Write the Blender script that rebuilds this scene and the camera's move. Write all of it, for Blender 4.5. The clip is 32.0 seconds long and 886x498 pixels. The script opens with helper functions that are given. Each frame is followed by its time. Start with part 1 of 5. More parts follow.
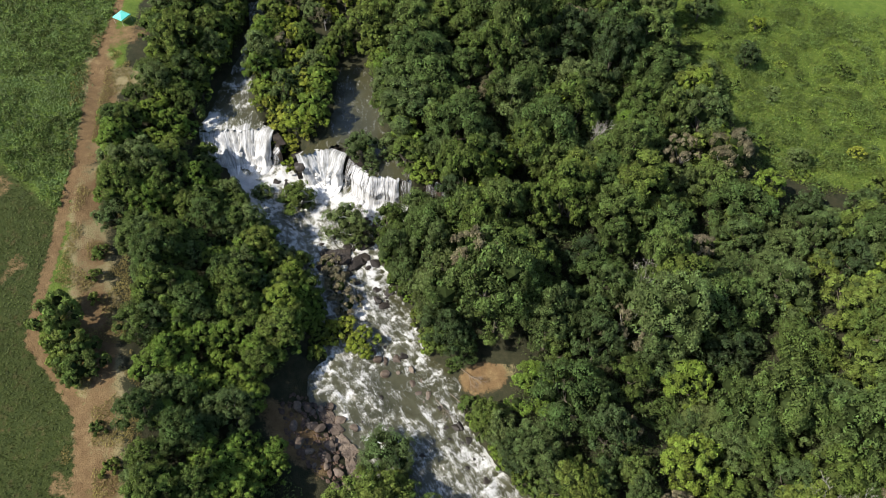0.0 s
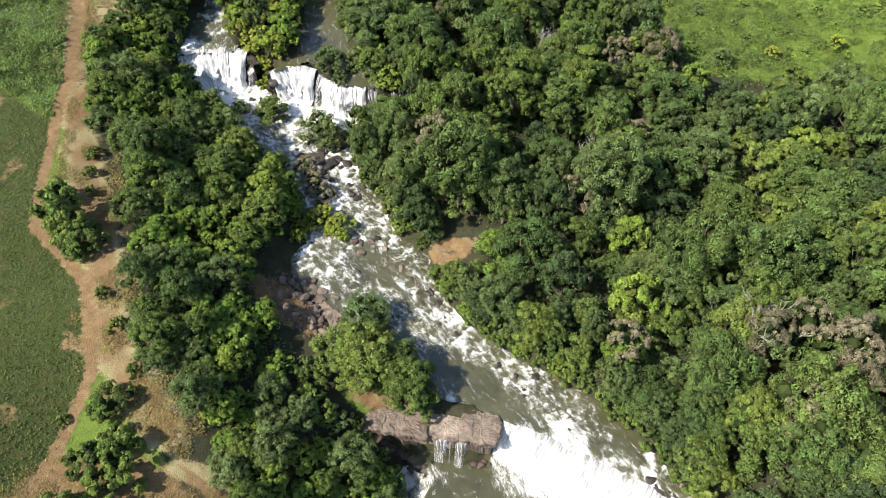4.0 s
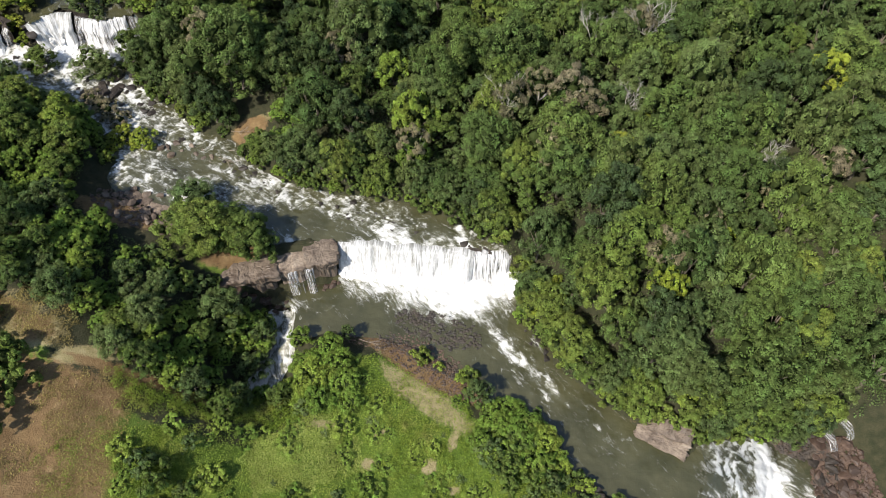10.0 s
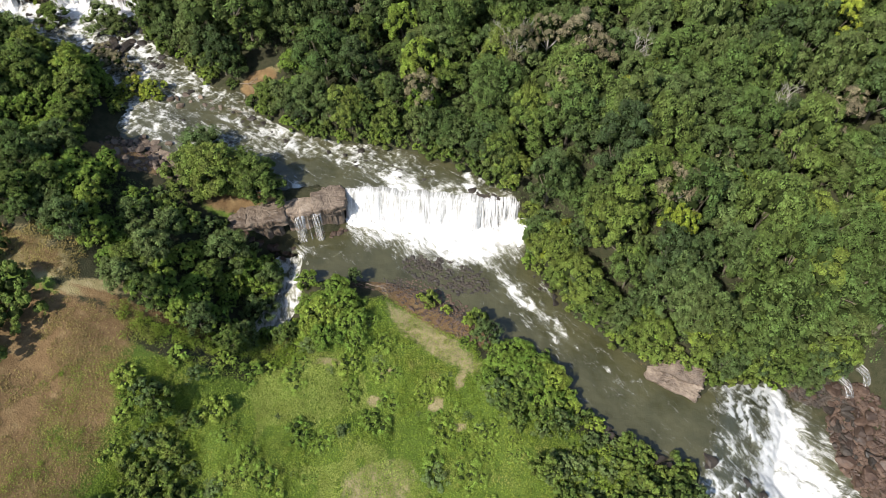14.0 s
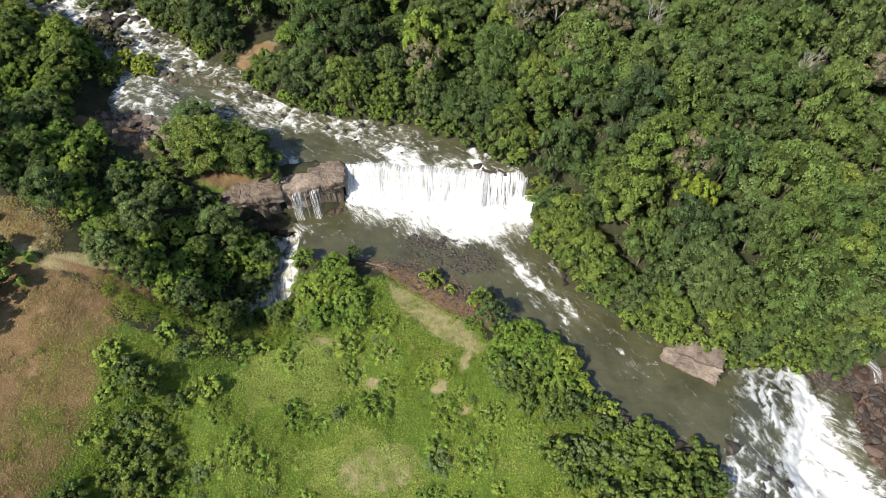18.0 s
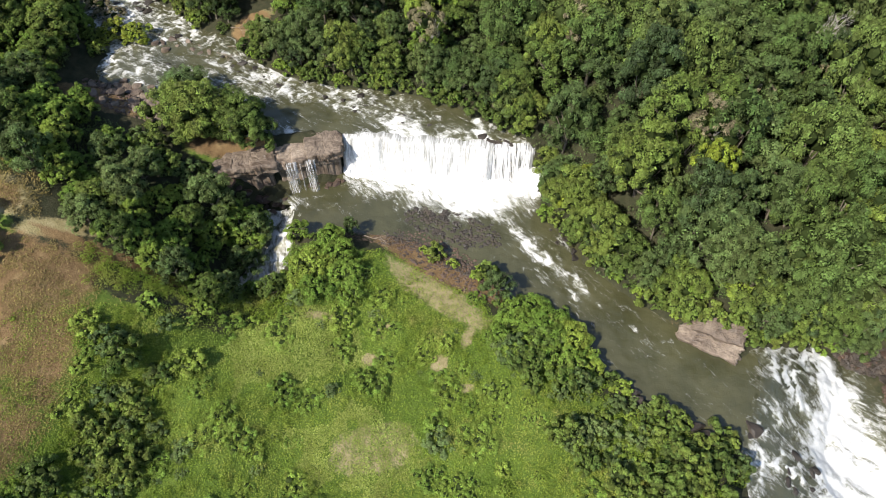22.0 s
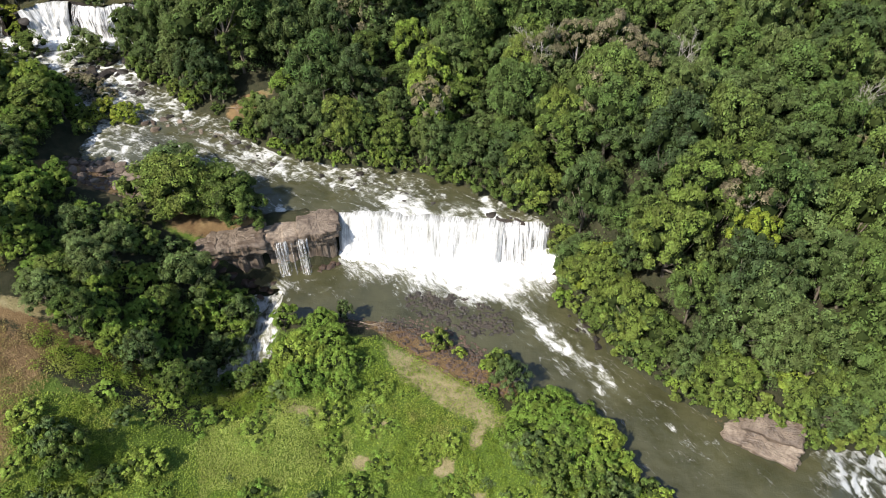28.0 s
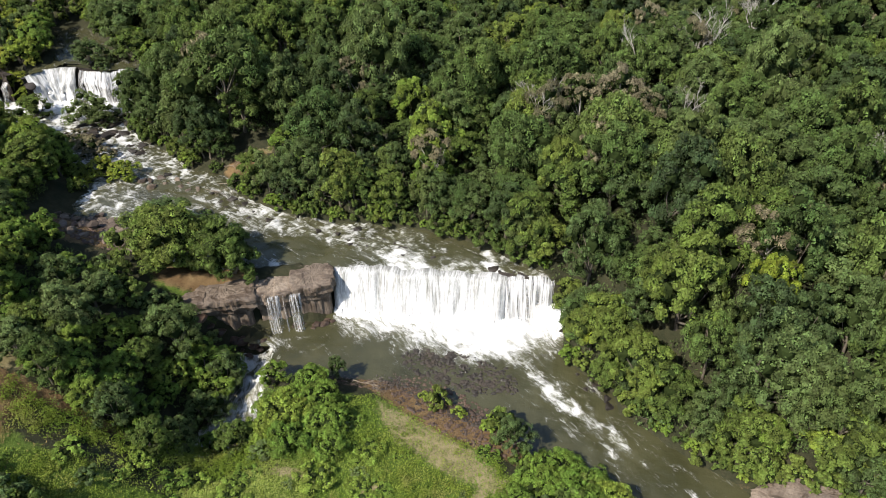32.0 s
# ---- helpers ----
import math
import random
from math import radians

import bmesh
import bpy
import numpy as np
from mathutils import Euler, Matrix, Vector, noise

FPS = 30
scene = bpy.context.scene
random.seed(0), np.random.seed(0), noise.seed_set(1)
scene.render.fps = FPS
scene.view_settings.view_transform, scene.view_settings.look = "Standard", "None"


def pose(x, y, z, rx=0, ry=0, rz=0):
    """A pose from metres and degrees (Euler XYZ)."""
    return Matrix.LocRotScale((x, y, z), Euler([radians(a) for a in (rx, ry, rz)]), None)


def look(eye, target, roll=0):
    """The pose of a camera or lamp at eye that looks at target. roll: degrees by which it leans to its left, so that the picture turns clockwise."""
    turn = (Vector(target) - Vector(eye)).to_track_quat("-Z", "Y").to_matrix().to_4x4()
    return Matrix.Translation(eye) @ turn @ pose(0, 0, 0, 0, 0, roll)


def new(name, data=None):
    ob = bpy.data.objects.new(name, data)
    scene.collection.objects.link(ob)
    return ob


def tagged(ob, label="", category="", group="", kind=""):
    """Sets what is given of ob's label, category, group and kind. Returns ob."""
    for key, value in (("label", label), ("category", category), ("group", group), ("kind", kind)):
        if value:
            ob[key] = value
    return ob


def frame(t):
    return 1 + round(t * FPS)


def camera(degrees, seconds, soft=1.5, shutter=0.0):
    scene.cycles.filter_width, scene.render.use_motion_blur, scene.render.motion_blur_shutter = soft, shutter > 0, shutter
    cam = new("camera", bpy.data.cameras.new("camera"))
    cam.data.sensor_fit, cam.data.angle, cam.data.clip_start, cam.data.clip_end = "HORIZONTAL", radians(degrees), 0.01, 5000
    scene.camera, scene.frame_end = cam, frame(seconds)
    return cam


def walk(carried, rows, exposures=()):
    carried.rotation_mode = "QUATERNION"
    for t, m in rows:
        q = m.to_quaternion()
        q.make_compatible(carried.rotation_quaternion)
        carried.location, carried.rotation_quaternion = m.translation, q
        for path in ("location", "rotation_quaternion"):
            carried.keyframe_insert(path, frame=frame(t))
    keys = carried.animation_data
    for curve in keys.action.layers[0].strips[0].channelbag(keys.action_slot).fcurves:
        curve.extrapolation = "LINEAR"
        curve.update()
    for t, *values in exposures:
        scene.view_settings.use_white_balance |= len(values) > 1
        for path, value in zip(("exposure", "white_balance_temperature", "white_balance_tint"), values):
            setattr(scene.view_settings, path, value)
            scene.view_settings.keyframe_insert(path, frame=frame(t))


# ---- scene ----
# seconds, place, turn, tilt, roll
PATH = [
    (0.0, -22.67, -27.13, 144.67, 30.107, -54.534, -0.102),
    (0.5, -20.68, -30.21, 144.77, 30.201, -54.638, -0.136),
    (1.0, -18.84, -33.27, 144.75, 30.224, -54.755, -0.129),
    (1.5, -17.02, -36.64, 144.76, 30.179, -54.813, -0.059),
    (2.0, -15.29, -40.09, 144.57, 30.035, -54.803, 0.119),
    (2.5, -13.51, -43.75, 144.07, 29.945, -54.676, 0.185),
    (4.5, -5.63, -58.63, 141.11, 22.928, -53.718, 1.081),
    (5.0, -3.91, -61.36, 141.37, 20.271, -53.888, 0.941),
    (5.5, -2.18, -63.76, 141.96, 17.996, -54.261, 0.789),
    (6.0, -0.40, -66.13, 142.68, 14.639, -54.669, 0.739),
    (6.5, 1.12, -68.42, 143.37, 12.977, -55.111, 0.668),
    (7.0, 2.46, -70.97, 144.44, 13.142, -55.623, 0.525),
    (7.5, 3.66, -73.91, 145.86, 10.801, -56.071, 0.779),
    (8.0, 4.59, -77.03, 146.65, 5.889, -56.284, 1.381),
    (8.5, 5.48, -80.42, 146.87, 2.047, -56.329, 1.791),
    (9.0, 6.52, -84.32, 146.83, 1.945, -56.241, 1.836),
    (9.5, 7.52, -88.24, 146.27, 2.193, -56.014, 1.769),
    (10.0, 8.25, -92.08, 145.51, 2.355, -56.076, 1.639),
    (10.5, 8.97, -95.56, 144.49, 2.691, -56.080, 1.381),
    (11.0, 9.55, -98.34, 143.39, 3.062, -55.960, 1.190),
    (11.5, 9.81, -100.52, 142.40, 3.291, -55.825, 1.014),
    (12.0, 9.76, -102.08, 141.34, 3.350, -55.706, 0.969),
    (12.5, 9.52, -102.92, 140.03, 3.405, -55.614, 0.921),
    (13.0, 9.54, -103.43, 138.66, 3.555, -55.377, 0.817),
    (13.5, 9.84, -103.73, 137.22, 3.837, -55.236, 0.546),
    (14.0, 10.16, -103.89, 135.83, 4.114, -55.124, 0.316),
    (14.5, 10.37, -104.12, 134.62, 4.306, -55.038, 0.109),
    (16.5, 10.06, -104.50, 129.40, 4.386, -54.698, 0.059),
    (17.0, 10.19, -104.57, 128.14, 4.564, -54.659, -0.115),
    (17.5, 10.42, -104.61, 126.91, 4.732, -54.560, -0.182),
    (18.0, 10.62, -104.62, 125.68, 4.896, -54.522, -0.302),
    (18.5, 10.77, -104.66, 124.37, 4.992, -54.443, -0.300),
    (19.0, 10.90, -104.84, 122.95, 5.149, -54.329, -0.389),
    (19.5, 10.95, -105.01, 121.48, 5.272, -54.202, -0.465),
    (20.0, 11.03, -105.17, 120.07, 5.355, -54.122, -0.518),
    (20.5, 11.19, -105.35, 118.70, 5.485, -54.027, -0.555),
    (21.0, 11.38, -105.50, 117.39, 5.625, -53.896, -0.664),
    (21.5, 11.52, -105.60, 116.04, 5.716, -53.848, -0.742),
    (22.0, 11.57, -105.71, 114.70, 5.767, -53.773, -0.721),
    (22.5, 11.62, -105.87, 113.36, 5.862, -53.693, -0.814),
    (23.0, 11.66, -106.08, 112.03, 5.879, -53.576, -0.832),
    (23.5, 11.66, -106.08, 110.73, 5.903, -53.612, -0.855),
    (24.0, 11.62, -105.62, 109.40, 6.034, -53.676, -0.969),
    (24.5, 11.54, -104.61, 107.96, 6.105, -51.929, -0.932),
    (25.0, 11.27, -103.46, 106.54, 6.081, -48.792, -0.898),
    (25.5, 11.00, -102.39, 105.09, 5.935, -48.196, -0.758),
    (27.5, 10.66, -101.02, 100.17, 5.983, -45.335, -0.758),
    (28.0, 10.83, -101.00, 99.06, 6.071, -44.288, -0.944),
    (28.5, 11.03, -100.99, 98.01, 6.147, -44.317, -0.952),
    (29.0, 11.34, -100.77, 97.03, 6.387, -44.471, -1.198),
    (29.5, 11.78, -100.31, 96.00, 6.683, -43.351, -1.418),
    (30.0, 12.23, -100.20, 94.77, 6.791, -40.525, -1.578),
    (30.5, 12.43, -100.46, 93.28, 6.877, -38.714, -1.411),
    (31.0, 12.51, -100.54, 92.09, 6.948, -38.752, -1.521),
    (31.5, 12.64, -100.46, 91.02, 7.020, -38.373, -1.605),
    (32.0, 12.92, -100.23, 90.01, 7.148, -37.132, -1.662),
]
cam = camera(63.864, 32.0, soft=0.9)


def drone(x, y, z, turn, tilt, roll):
    return pose(x, y, z, 90 + tilt, 0, turn) @ pose(0, 0, 0, 0, 0, roll)


# seconds, stops
EXPOSURES = [(0, 0.82), (1, 0.92), (2.5, 1.14), (4.5, 1.5), (6.5, 1.4), (9, 0.99), (11, 0.95), (13, 1.0), (19, 1.12), (25, 1.13), (28, 1.12), (30, 1.07), (32, 0.92)]
walk(cam, [(r[0], drone(*r[1:])) for r in PATH], EXPOSURES)

# ---- light ----
SUN_FROM = Vector((-0.60, -0.64, 0.95)).normalized()
world = bpy.data.worlds.new("sky")
scene.world = world
world.use_nodes = True
wn = world.node_tree
sky = wn.nodes.new("ShaderNodeTexSky")
sky.sky_type = "NISHITA"
sky.sun_disc = False
sky.sun_elevation = math.asin(SUN_FROM.z)
sky.sun_rotation = math.atan2(SUN_FROM.x, SUN_FROM.y)
wn.links.new(sky.outputs["Color"], wn.nodes["Background"].inputs["Color"])
wn.nodes["Background"].inputs["Strength"].default_value = 0.13
sun = new("sun", bpy.data.lights.new("sun", "SUN"))
sun.data.energy = 5.0
sun.data.angle = radians(0.53)
sun.data.color = (1.0, 0.935, 0.85)
sun.matrix_world = look(SUN_FROM * 400, (0, 0, 0))

# ---- materials ----


def material(name, rough=0.8, spec=0.3):
    m = bpy.data.materials.new(name)
    m.use_nodes = True
    b = m.node_tree.nodes["Principled BSDF"]
    b.inputs["Roughness"].default_value = rough
    b.inputs["Specular IOR Level"].default_value = spec
    return m, m.node_tree, b


def node(nt, kind, **values):
    n = nt.nodes.new(kind)
    for k, v in values.items():
        n.inputs[k.replace("_", " ")].default_value = v
    return n


def ramp(nt, fac, stops):
    r = nt.nodes.new("ShaderNodeValToRGB")
    e = r.color_ramp.elements
    while len(e) < len(stops):
        e.new(0.5)
    for el, (p, c) in zip(e, stops):
        el.position = p
        el.color = (*c, 1) if len(c) == 3 else c
    nt.links.new(fac, r.inputs["Fac"])
    return r.outputs["Color"]


def mix(nt, fac, a, b, mode="MIX"):
    m = nt.nodes.new("ShaderNodeMix")
    m.data_type = "RGBA"
    m.blend_type = mode
    for sock, v in ((m.inputs[0], fac), (m.inputs[6], a), (m.inputs[7], b)):
        if hasattr(v, "is_linked"):
            nt.links.new(v, sock)
        elif isinstance(v, tuple):
            sock.default_value = (*v, 1)
        else:
            sock.default_value = v
    return m.outputs[2]


def math_node(nt, op, a, b=0.0, clamp=False):
    m = nt.nodes.new("ShaderNodeMath")
    m.operation = op
    m.use_clamp = clamp
    for sock, v in zip(m.inputs, (a, b)):
        if hasattr(v, "is_linked"):
            nt.links.new(v, sock)
        else:
            sock.default_value = v
    return m.outputs[0]


def coords(nt, scale=(1, 1, 1), which="Object", turn=0.0):
    tc = nt.nodes.new("ShaderNodeTexCoord")
    mp = nt.nodes.new("ShaderNodeMapping")
    mp.inputs["Scale"].default_value = scale
    mp.inputs["Rotation"].default_value = (0, 0, turn)
    nt.links.new(tc.outputs[which], mp.inputs["Vector"])
    return mp.outputs["Vector"]


def noise_tex(nt, vec, scale, detail=4.0, rough=0.55, distort=0.0):
    n = node(nt, "ShaderNodeTexNoise", Scale=scale, Detail=detail, Roughness=rough, Distortion=distort)
    nt.links.new(vec, n.inputs["Vector"])
    return n.outputs["Fac"]


def bump(nt, bsdf, height, strength, dist=0.1):
    b = node(nt, "ShaderNodeBump", Strength=strength, Distance=dist)
    nt.links.new(height, b.inputs["Height"])
    nt.links.new(b.outputs["Normal"], bsdf.inputs["Normal"])


def leaf_material(name, dark, mid, light, trans=0.22, gloss=0.16):
    """Foliage: a colour of its own for each tree, for each spray of leaves and for each leaf clump."""
    m, nt, b = material(name, 0.65, gloss)
    dark, mid, light = [(c[0] * 1.05, c[1], c[2]) for c in (dark, mid, light)]
    oi = nt.nodes.new("ShaderNodeObjectInfo")
    geo = nt.nodes.new("ShaderNodeNewGeometry")
    spray = nt.nodes.new("ShaderNodeAttribute")
    spray.attribute_name = "spray"
    tree = ramp(nt, oi.outputs["Random"], [(0.0, dark), (0.5, mid), (1.0, light)])
    val = node(nt, "ShaderNodeHueSaturation")
    nt.links.new(tree, val.inputs["Color"])
    v = math_node(nt, "MULTIPLY_ADD", geo.outputs["Random Per Island"], 0.7)
    v.node.inputs[2].default_value = 0.68
    w = math_node(nt, "MULTIPLY_ADD", spray.outputs["Fac"], 1.05)
    w.node.inputs[2].default_value = 0.50
    nt.links.new(math_node(nt, "MULTIPLY", v, w), val.inputs["Value"])
    h = math_node(nt, "MULTIPLY_ADD", spray.outputs["Fac"], 0.024)
    h.node.inputs[2].default_value = 0.490
    nt.links.new(h, val.inputs["Hue"])
    nt.links.new(val.outputs["Color"], b.inputs["Base Color"])
    tr = nt.nodes.new("ShaderNodeBsdfTranslucent")
    nt.links.new(mix(nt, 0.35, val.outputs["Color"], (0.16, 0.20, 0.03)), tr.inputs["Color"])
    ms = nt.nodes.new("ShaderNodeMixShader")
    ms.inputs[0].default_value = trans
    nt.links.new(b.outputs[0], ms.inputs[1])
    nt.links.new(tr.outputs[0], ms.inputs[2])
    nt.links.new(ms.outputs[0], nt.nodes["Material Output"].inputs["Surface"])
    return m


# Core foliage: the shade inside a crown is put into this dark green.
LEAF_INNER_SHADE = leaf_material("leaf_inner_shade", (0.015, 0.024, 0.008), (0.020, 0.031, 0.010), (0.026, 0.038, 0.012), 0.0, 0.0)
LEAF_DARK = leaf_material("leaf_dark", (0.032, 0.052, 0.020), (0.051, 0.078, 0.023), (0.078, 0.103, 0.030))
LEAF_MID = leaf_material("leaf_mid", (0.052, 0.081, 0.018), (0.078, 0.113, 0.022), (0.112, 0.146, 0.028))
LEAF_BRIGHT = leaf_material("leaf_bright", (0.084, 0.138, 0.021), (0.112, 0.170, 0.026), (0.146, 0.196, 0.030))
LEAF_COOL = leaf_material("leaf_cool", (0.045, 0.074, 0.020), (0.063, 0.097, 0.024), (0.084, 0.119, 0.028))
LEAF_YELLOW = leaf_material("leaf_yellow", (0.110, 0.150, 0.018), (0.150, 0.190, 0.022), (0.190, 0.210, 0.030))
# Short pasture blades; a cloud's shadow is put into their green.
GRASS_DARK_SHADED = leaf_material("grass_dark_shaded", (0.028, 0.038, 0.008), (0.035, 0.047, 0.009), (0.045, 0.055, 0.011), 0.2)
GRASS_OLIVE = leaf_material("grass_olive", (0.088, 0.080, 0.024), (0.115, 0.097, 0.030), (0.150, 0.118, 0.042), 0.25)
GRASS_PALE = leaf_material("grass_pale", (0.118, 0.165, 0.030), (0.155, 0.198, 0.040), (0.195, 0.220, 0.058), 0.3)


def meadow_material():
    """Meadow blades whose colour drifts from deep green to straw over the field."""
    m, nt, b = material("meadow_blades", 0.75, 0.1)
    geo = nt.nodes.new("ShaderNodeNewGeometry")
    drift = noise_tex(nt, geo.outputs["Position"], 0.09, 4.0, 0.6, 0.5)
    tuft = noise_tex(nt, geo.outputs["Position"], 0.8, 3.0, 0.6)
    k = math_node(nt, "ADD", math_node(nt, "MULTIPLY", drift, 0.7), math_node(nt, "MULTIPLY", tuft, 0.3))
    col = ramp(nt, k, [(0.36, (0.074, 0.122, 0.017)), (0.47, (0.122, 0.175, 0.022)), (0.56, (0.172, 0.212, 0.034)), (0.66, (0.230, 0.230, 0.064))])
    val = node(nt, "ShaderNodeHueSaturation")
    nt.links.new(col, val.inputs["Color"])
    v = math_node(nt, "MULTIPLY_ADD", geo.outputs["Random Per Island"], 0.5)
    v.node.inputs[2].default_value = 0.72
    nt.links.new(v, val.inputs["Value"])
    nt.links.new(val.outputs["Color"], b.inputs["Base Color"])
    tr = nt.nodes.new("ShaderNodeBsdfTranslucent")
    nt.links.new(val.outputs["Color"], tr.inputs["Color"])
    ms = nt.nodes.new("ShaderNodeMixShader")
    ms.inputs[0].default_value = 0.3
    nt.links.new(b.outputs[0], ms.inputs[1])
    nt.links.new(tr.outputs[0], ms.inputs[2])
    nt.links.new(ms.outputs[0], nt.nodes["Material Output"].inputs["Surface"])
    return m


MEADOW = meadow_material()
LEAF_DRY = leaf_material("leaf_dry", (0.100, 0.096, 0.054), (0.128, 0.114, 0.068), (0.150, 0.136, 0.086), 0.2)
LEAF_GREY = leaf_material("leaf_grey", (0.060, 0.092, 0.030), (0.080, 0.115, 0.036), (0.102, 0.136, 0.045), 0.25)


def bark_material(name, a, c):
    m, nt, b = material(name, 0.9, 0.15)
    n = noise_tex(nt, coords(nt, (6, 6, 1.2)), 3.0, 5.0)
    nt.links.new(ramp(nt, n, [(0.3, a), (0.7, c)]), b.inputs["Base Color"])
    bump(nt, b, n, 0.5, 0.05)
    return m


BARK = bark_material("bark", (0.06, 0.05, 0.038), (0.15, 0.13, 0.10))
BARK_PALE = bark_material("bark_pale", (0.20, 0.185, 0.165), (0.38, 0.355, 0.32))
BARK_DRIFT = bark_material("bark_driftwood", (0.11, 0.09, 0.07), (0.24, 0.20, 0.155))


def rock_material(name, a, c, wet):
    m, nt, b = material(name, 0.75, 0.3)
    v = coords(nt)
    big = noise_tex(nt, v, 0.45, 6.0, 0.6, 0.4)
    fine = noise_tex(nt, v, 4.0, 6.0, 0.65)
    oi = nt.nodes.new("ShaderNodeObjectInfo")
    col = mix(nt, math_node(nt, "MULTIPLY", oi.outputs["Random"], 0.8), ramp(nt, big, [(0.32, wet), (0.5, a), (0.7, c)]), wet)
    col = mix(nt, 0.55, col, ramp(nt, fine, [(0.3, (0.25, 0.22, 0.2)), (0.7, (0.95, 0.93, 0.9))]), "MULTIPLY")
    nt.links.new(col, b.inputs["Base Color"])
    nt.links.new(ramp(nt, big, [(0.35, (0.3,) * 3), (0.55, (0.8,) * 3)]), b.inputs["Roughness"])
    bump(nt, b, fine, 0.8, 0.15)
    return m


ROCK = rock_material("rock_basalt", (0.185, 0.145, 0.108), (0.315, 0.262, 0.205), (0.060, 0.044, 0.033))
ROCK_RED = rock_material("rock_red", (0.082, 0.052, 0.036), (0.150, 0.102, 0.074), (0.030, 0.021, 0.016))
ROCK_WET = rock_material("rock_wet", (0.040, 0.032, 0.025), (0.080, 0.064, 0.050), (0.020, 0.017, 0.014))


def ground_material():
    """Grass, dry grass, red earth, gravel and leaf litter, shared out by the painted soil map."""
    m, nt, b = material("ground", 0.95, 0.15)
    v = coords(nt)
    soil = nt.nodes.new("ShaderNodeAttribute")
    soil.attribute_name = "soil"
    sep = nt.nodes.new("ShaderNodeSeparateColor")
    nt.links.new(soil.outputs["Color"], sep.inputs[0])
    big = noise_tex(nt, v, 0.06, 5.0, 0.6)
    mid = noise_tex(nt, v, 0.55, 6.0, 0.65)
    fine = noise_tex(nt, v, 3.5, 5.0, 0.7)
    # Leaf litter, its colour halved to include the shade between crowns.
    litter = ramp(nt, mid, [(0.3, (0.018, 0.022, 0.010)), (0.7, (0.045, 0.042, 0.022))])
    grass = ramp(nt, mid, [(0.28, (0.044, 0.078, 0.012)), (0.5, (0.074, 0.118, 0.017)), (0.72, (0.115, 0.150, 0.029))])
    grass = mix(nt, math_node(nt, "MULTIPLY", big, 0.6), grass, (0.085, 0.120, 0.018))
    # Short grass with brown patches, its greens lowered for a cloud's shadow.
    short = ramp(nt, mid, [(0.3, (0.024, 0.034, 0.008)), (0.55, (0.034, 0.046, 0.010)), (0.75, (0.070, 0.046, 0.022))])
    grass = mix(nt, soil.outputs["Alpha"], short, grass)
    earth = ramp(nt, mid, [(0.3, (0.105, 0.064, 0.030)), (0.55, (0.150, 0.098, 0.046)), (0.75, (0.205, 0.148, 0.074))])
    dry = ramp(nt, mid, [(0.3, (0.165, 0.140, 0.062)), (0.7, (0.28, 0.235, 0.128))])
    edge = math_node(nt, "MULTIPLY_ADD", fine, 0.8)
    edge.node.inputs[2].default_value = -0.4
    edge2 = math_node(nt, "MULTIPLY_ADD", mid, 1.0)
    edge2.node.inputs[2].default_value = -0.5

    def share(channel):
        s = math_node(nt, "ADD", math_node(nt, "ADD", sep.outputs[channel], edge), edge2)
        return ramp(nt, s, [(0.38, (0, 0, 0)), (0.62, (1, 1, 1))])

    col = mix(nt, share(1), litter, grass)
    col = mix(nt, share(2), col, dry)
    col = mix(nt, share(0), col, earth)
    col = mix(nt, 0.5, col, ramp(nt, fine, [(0.25, (0.45, 0.45, 0.45)), (0.75, (1, 1, 1))]), "MULTIPLY")
    nt.links.new(col, b.inputs["Base Color"])
    bump(nt, b, fine, 0.9, 0.25)
    return m


GROUND = ground_material()


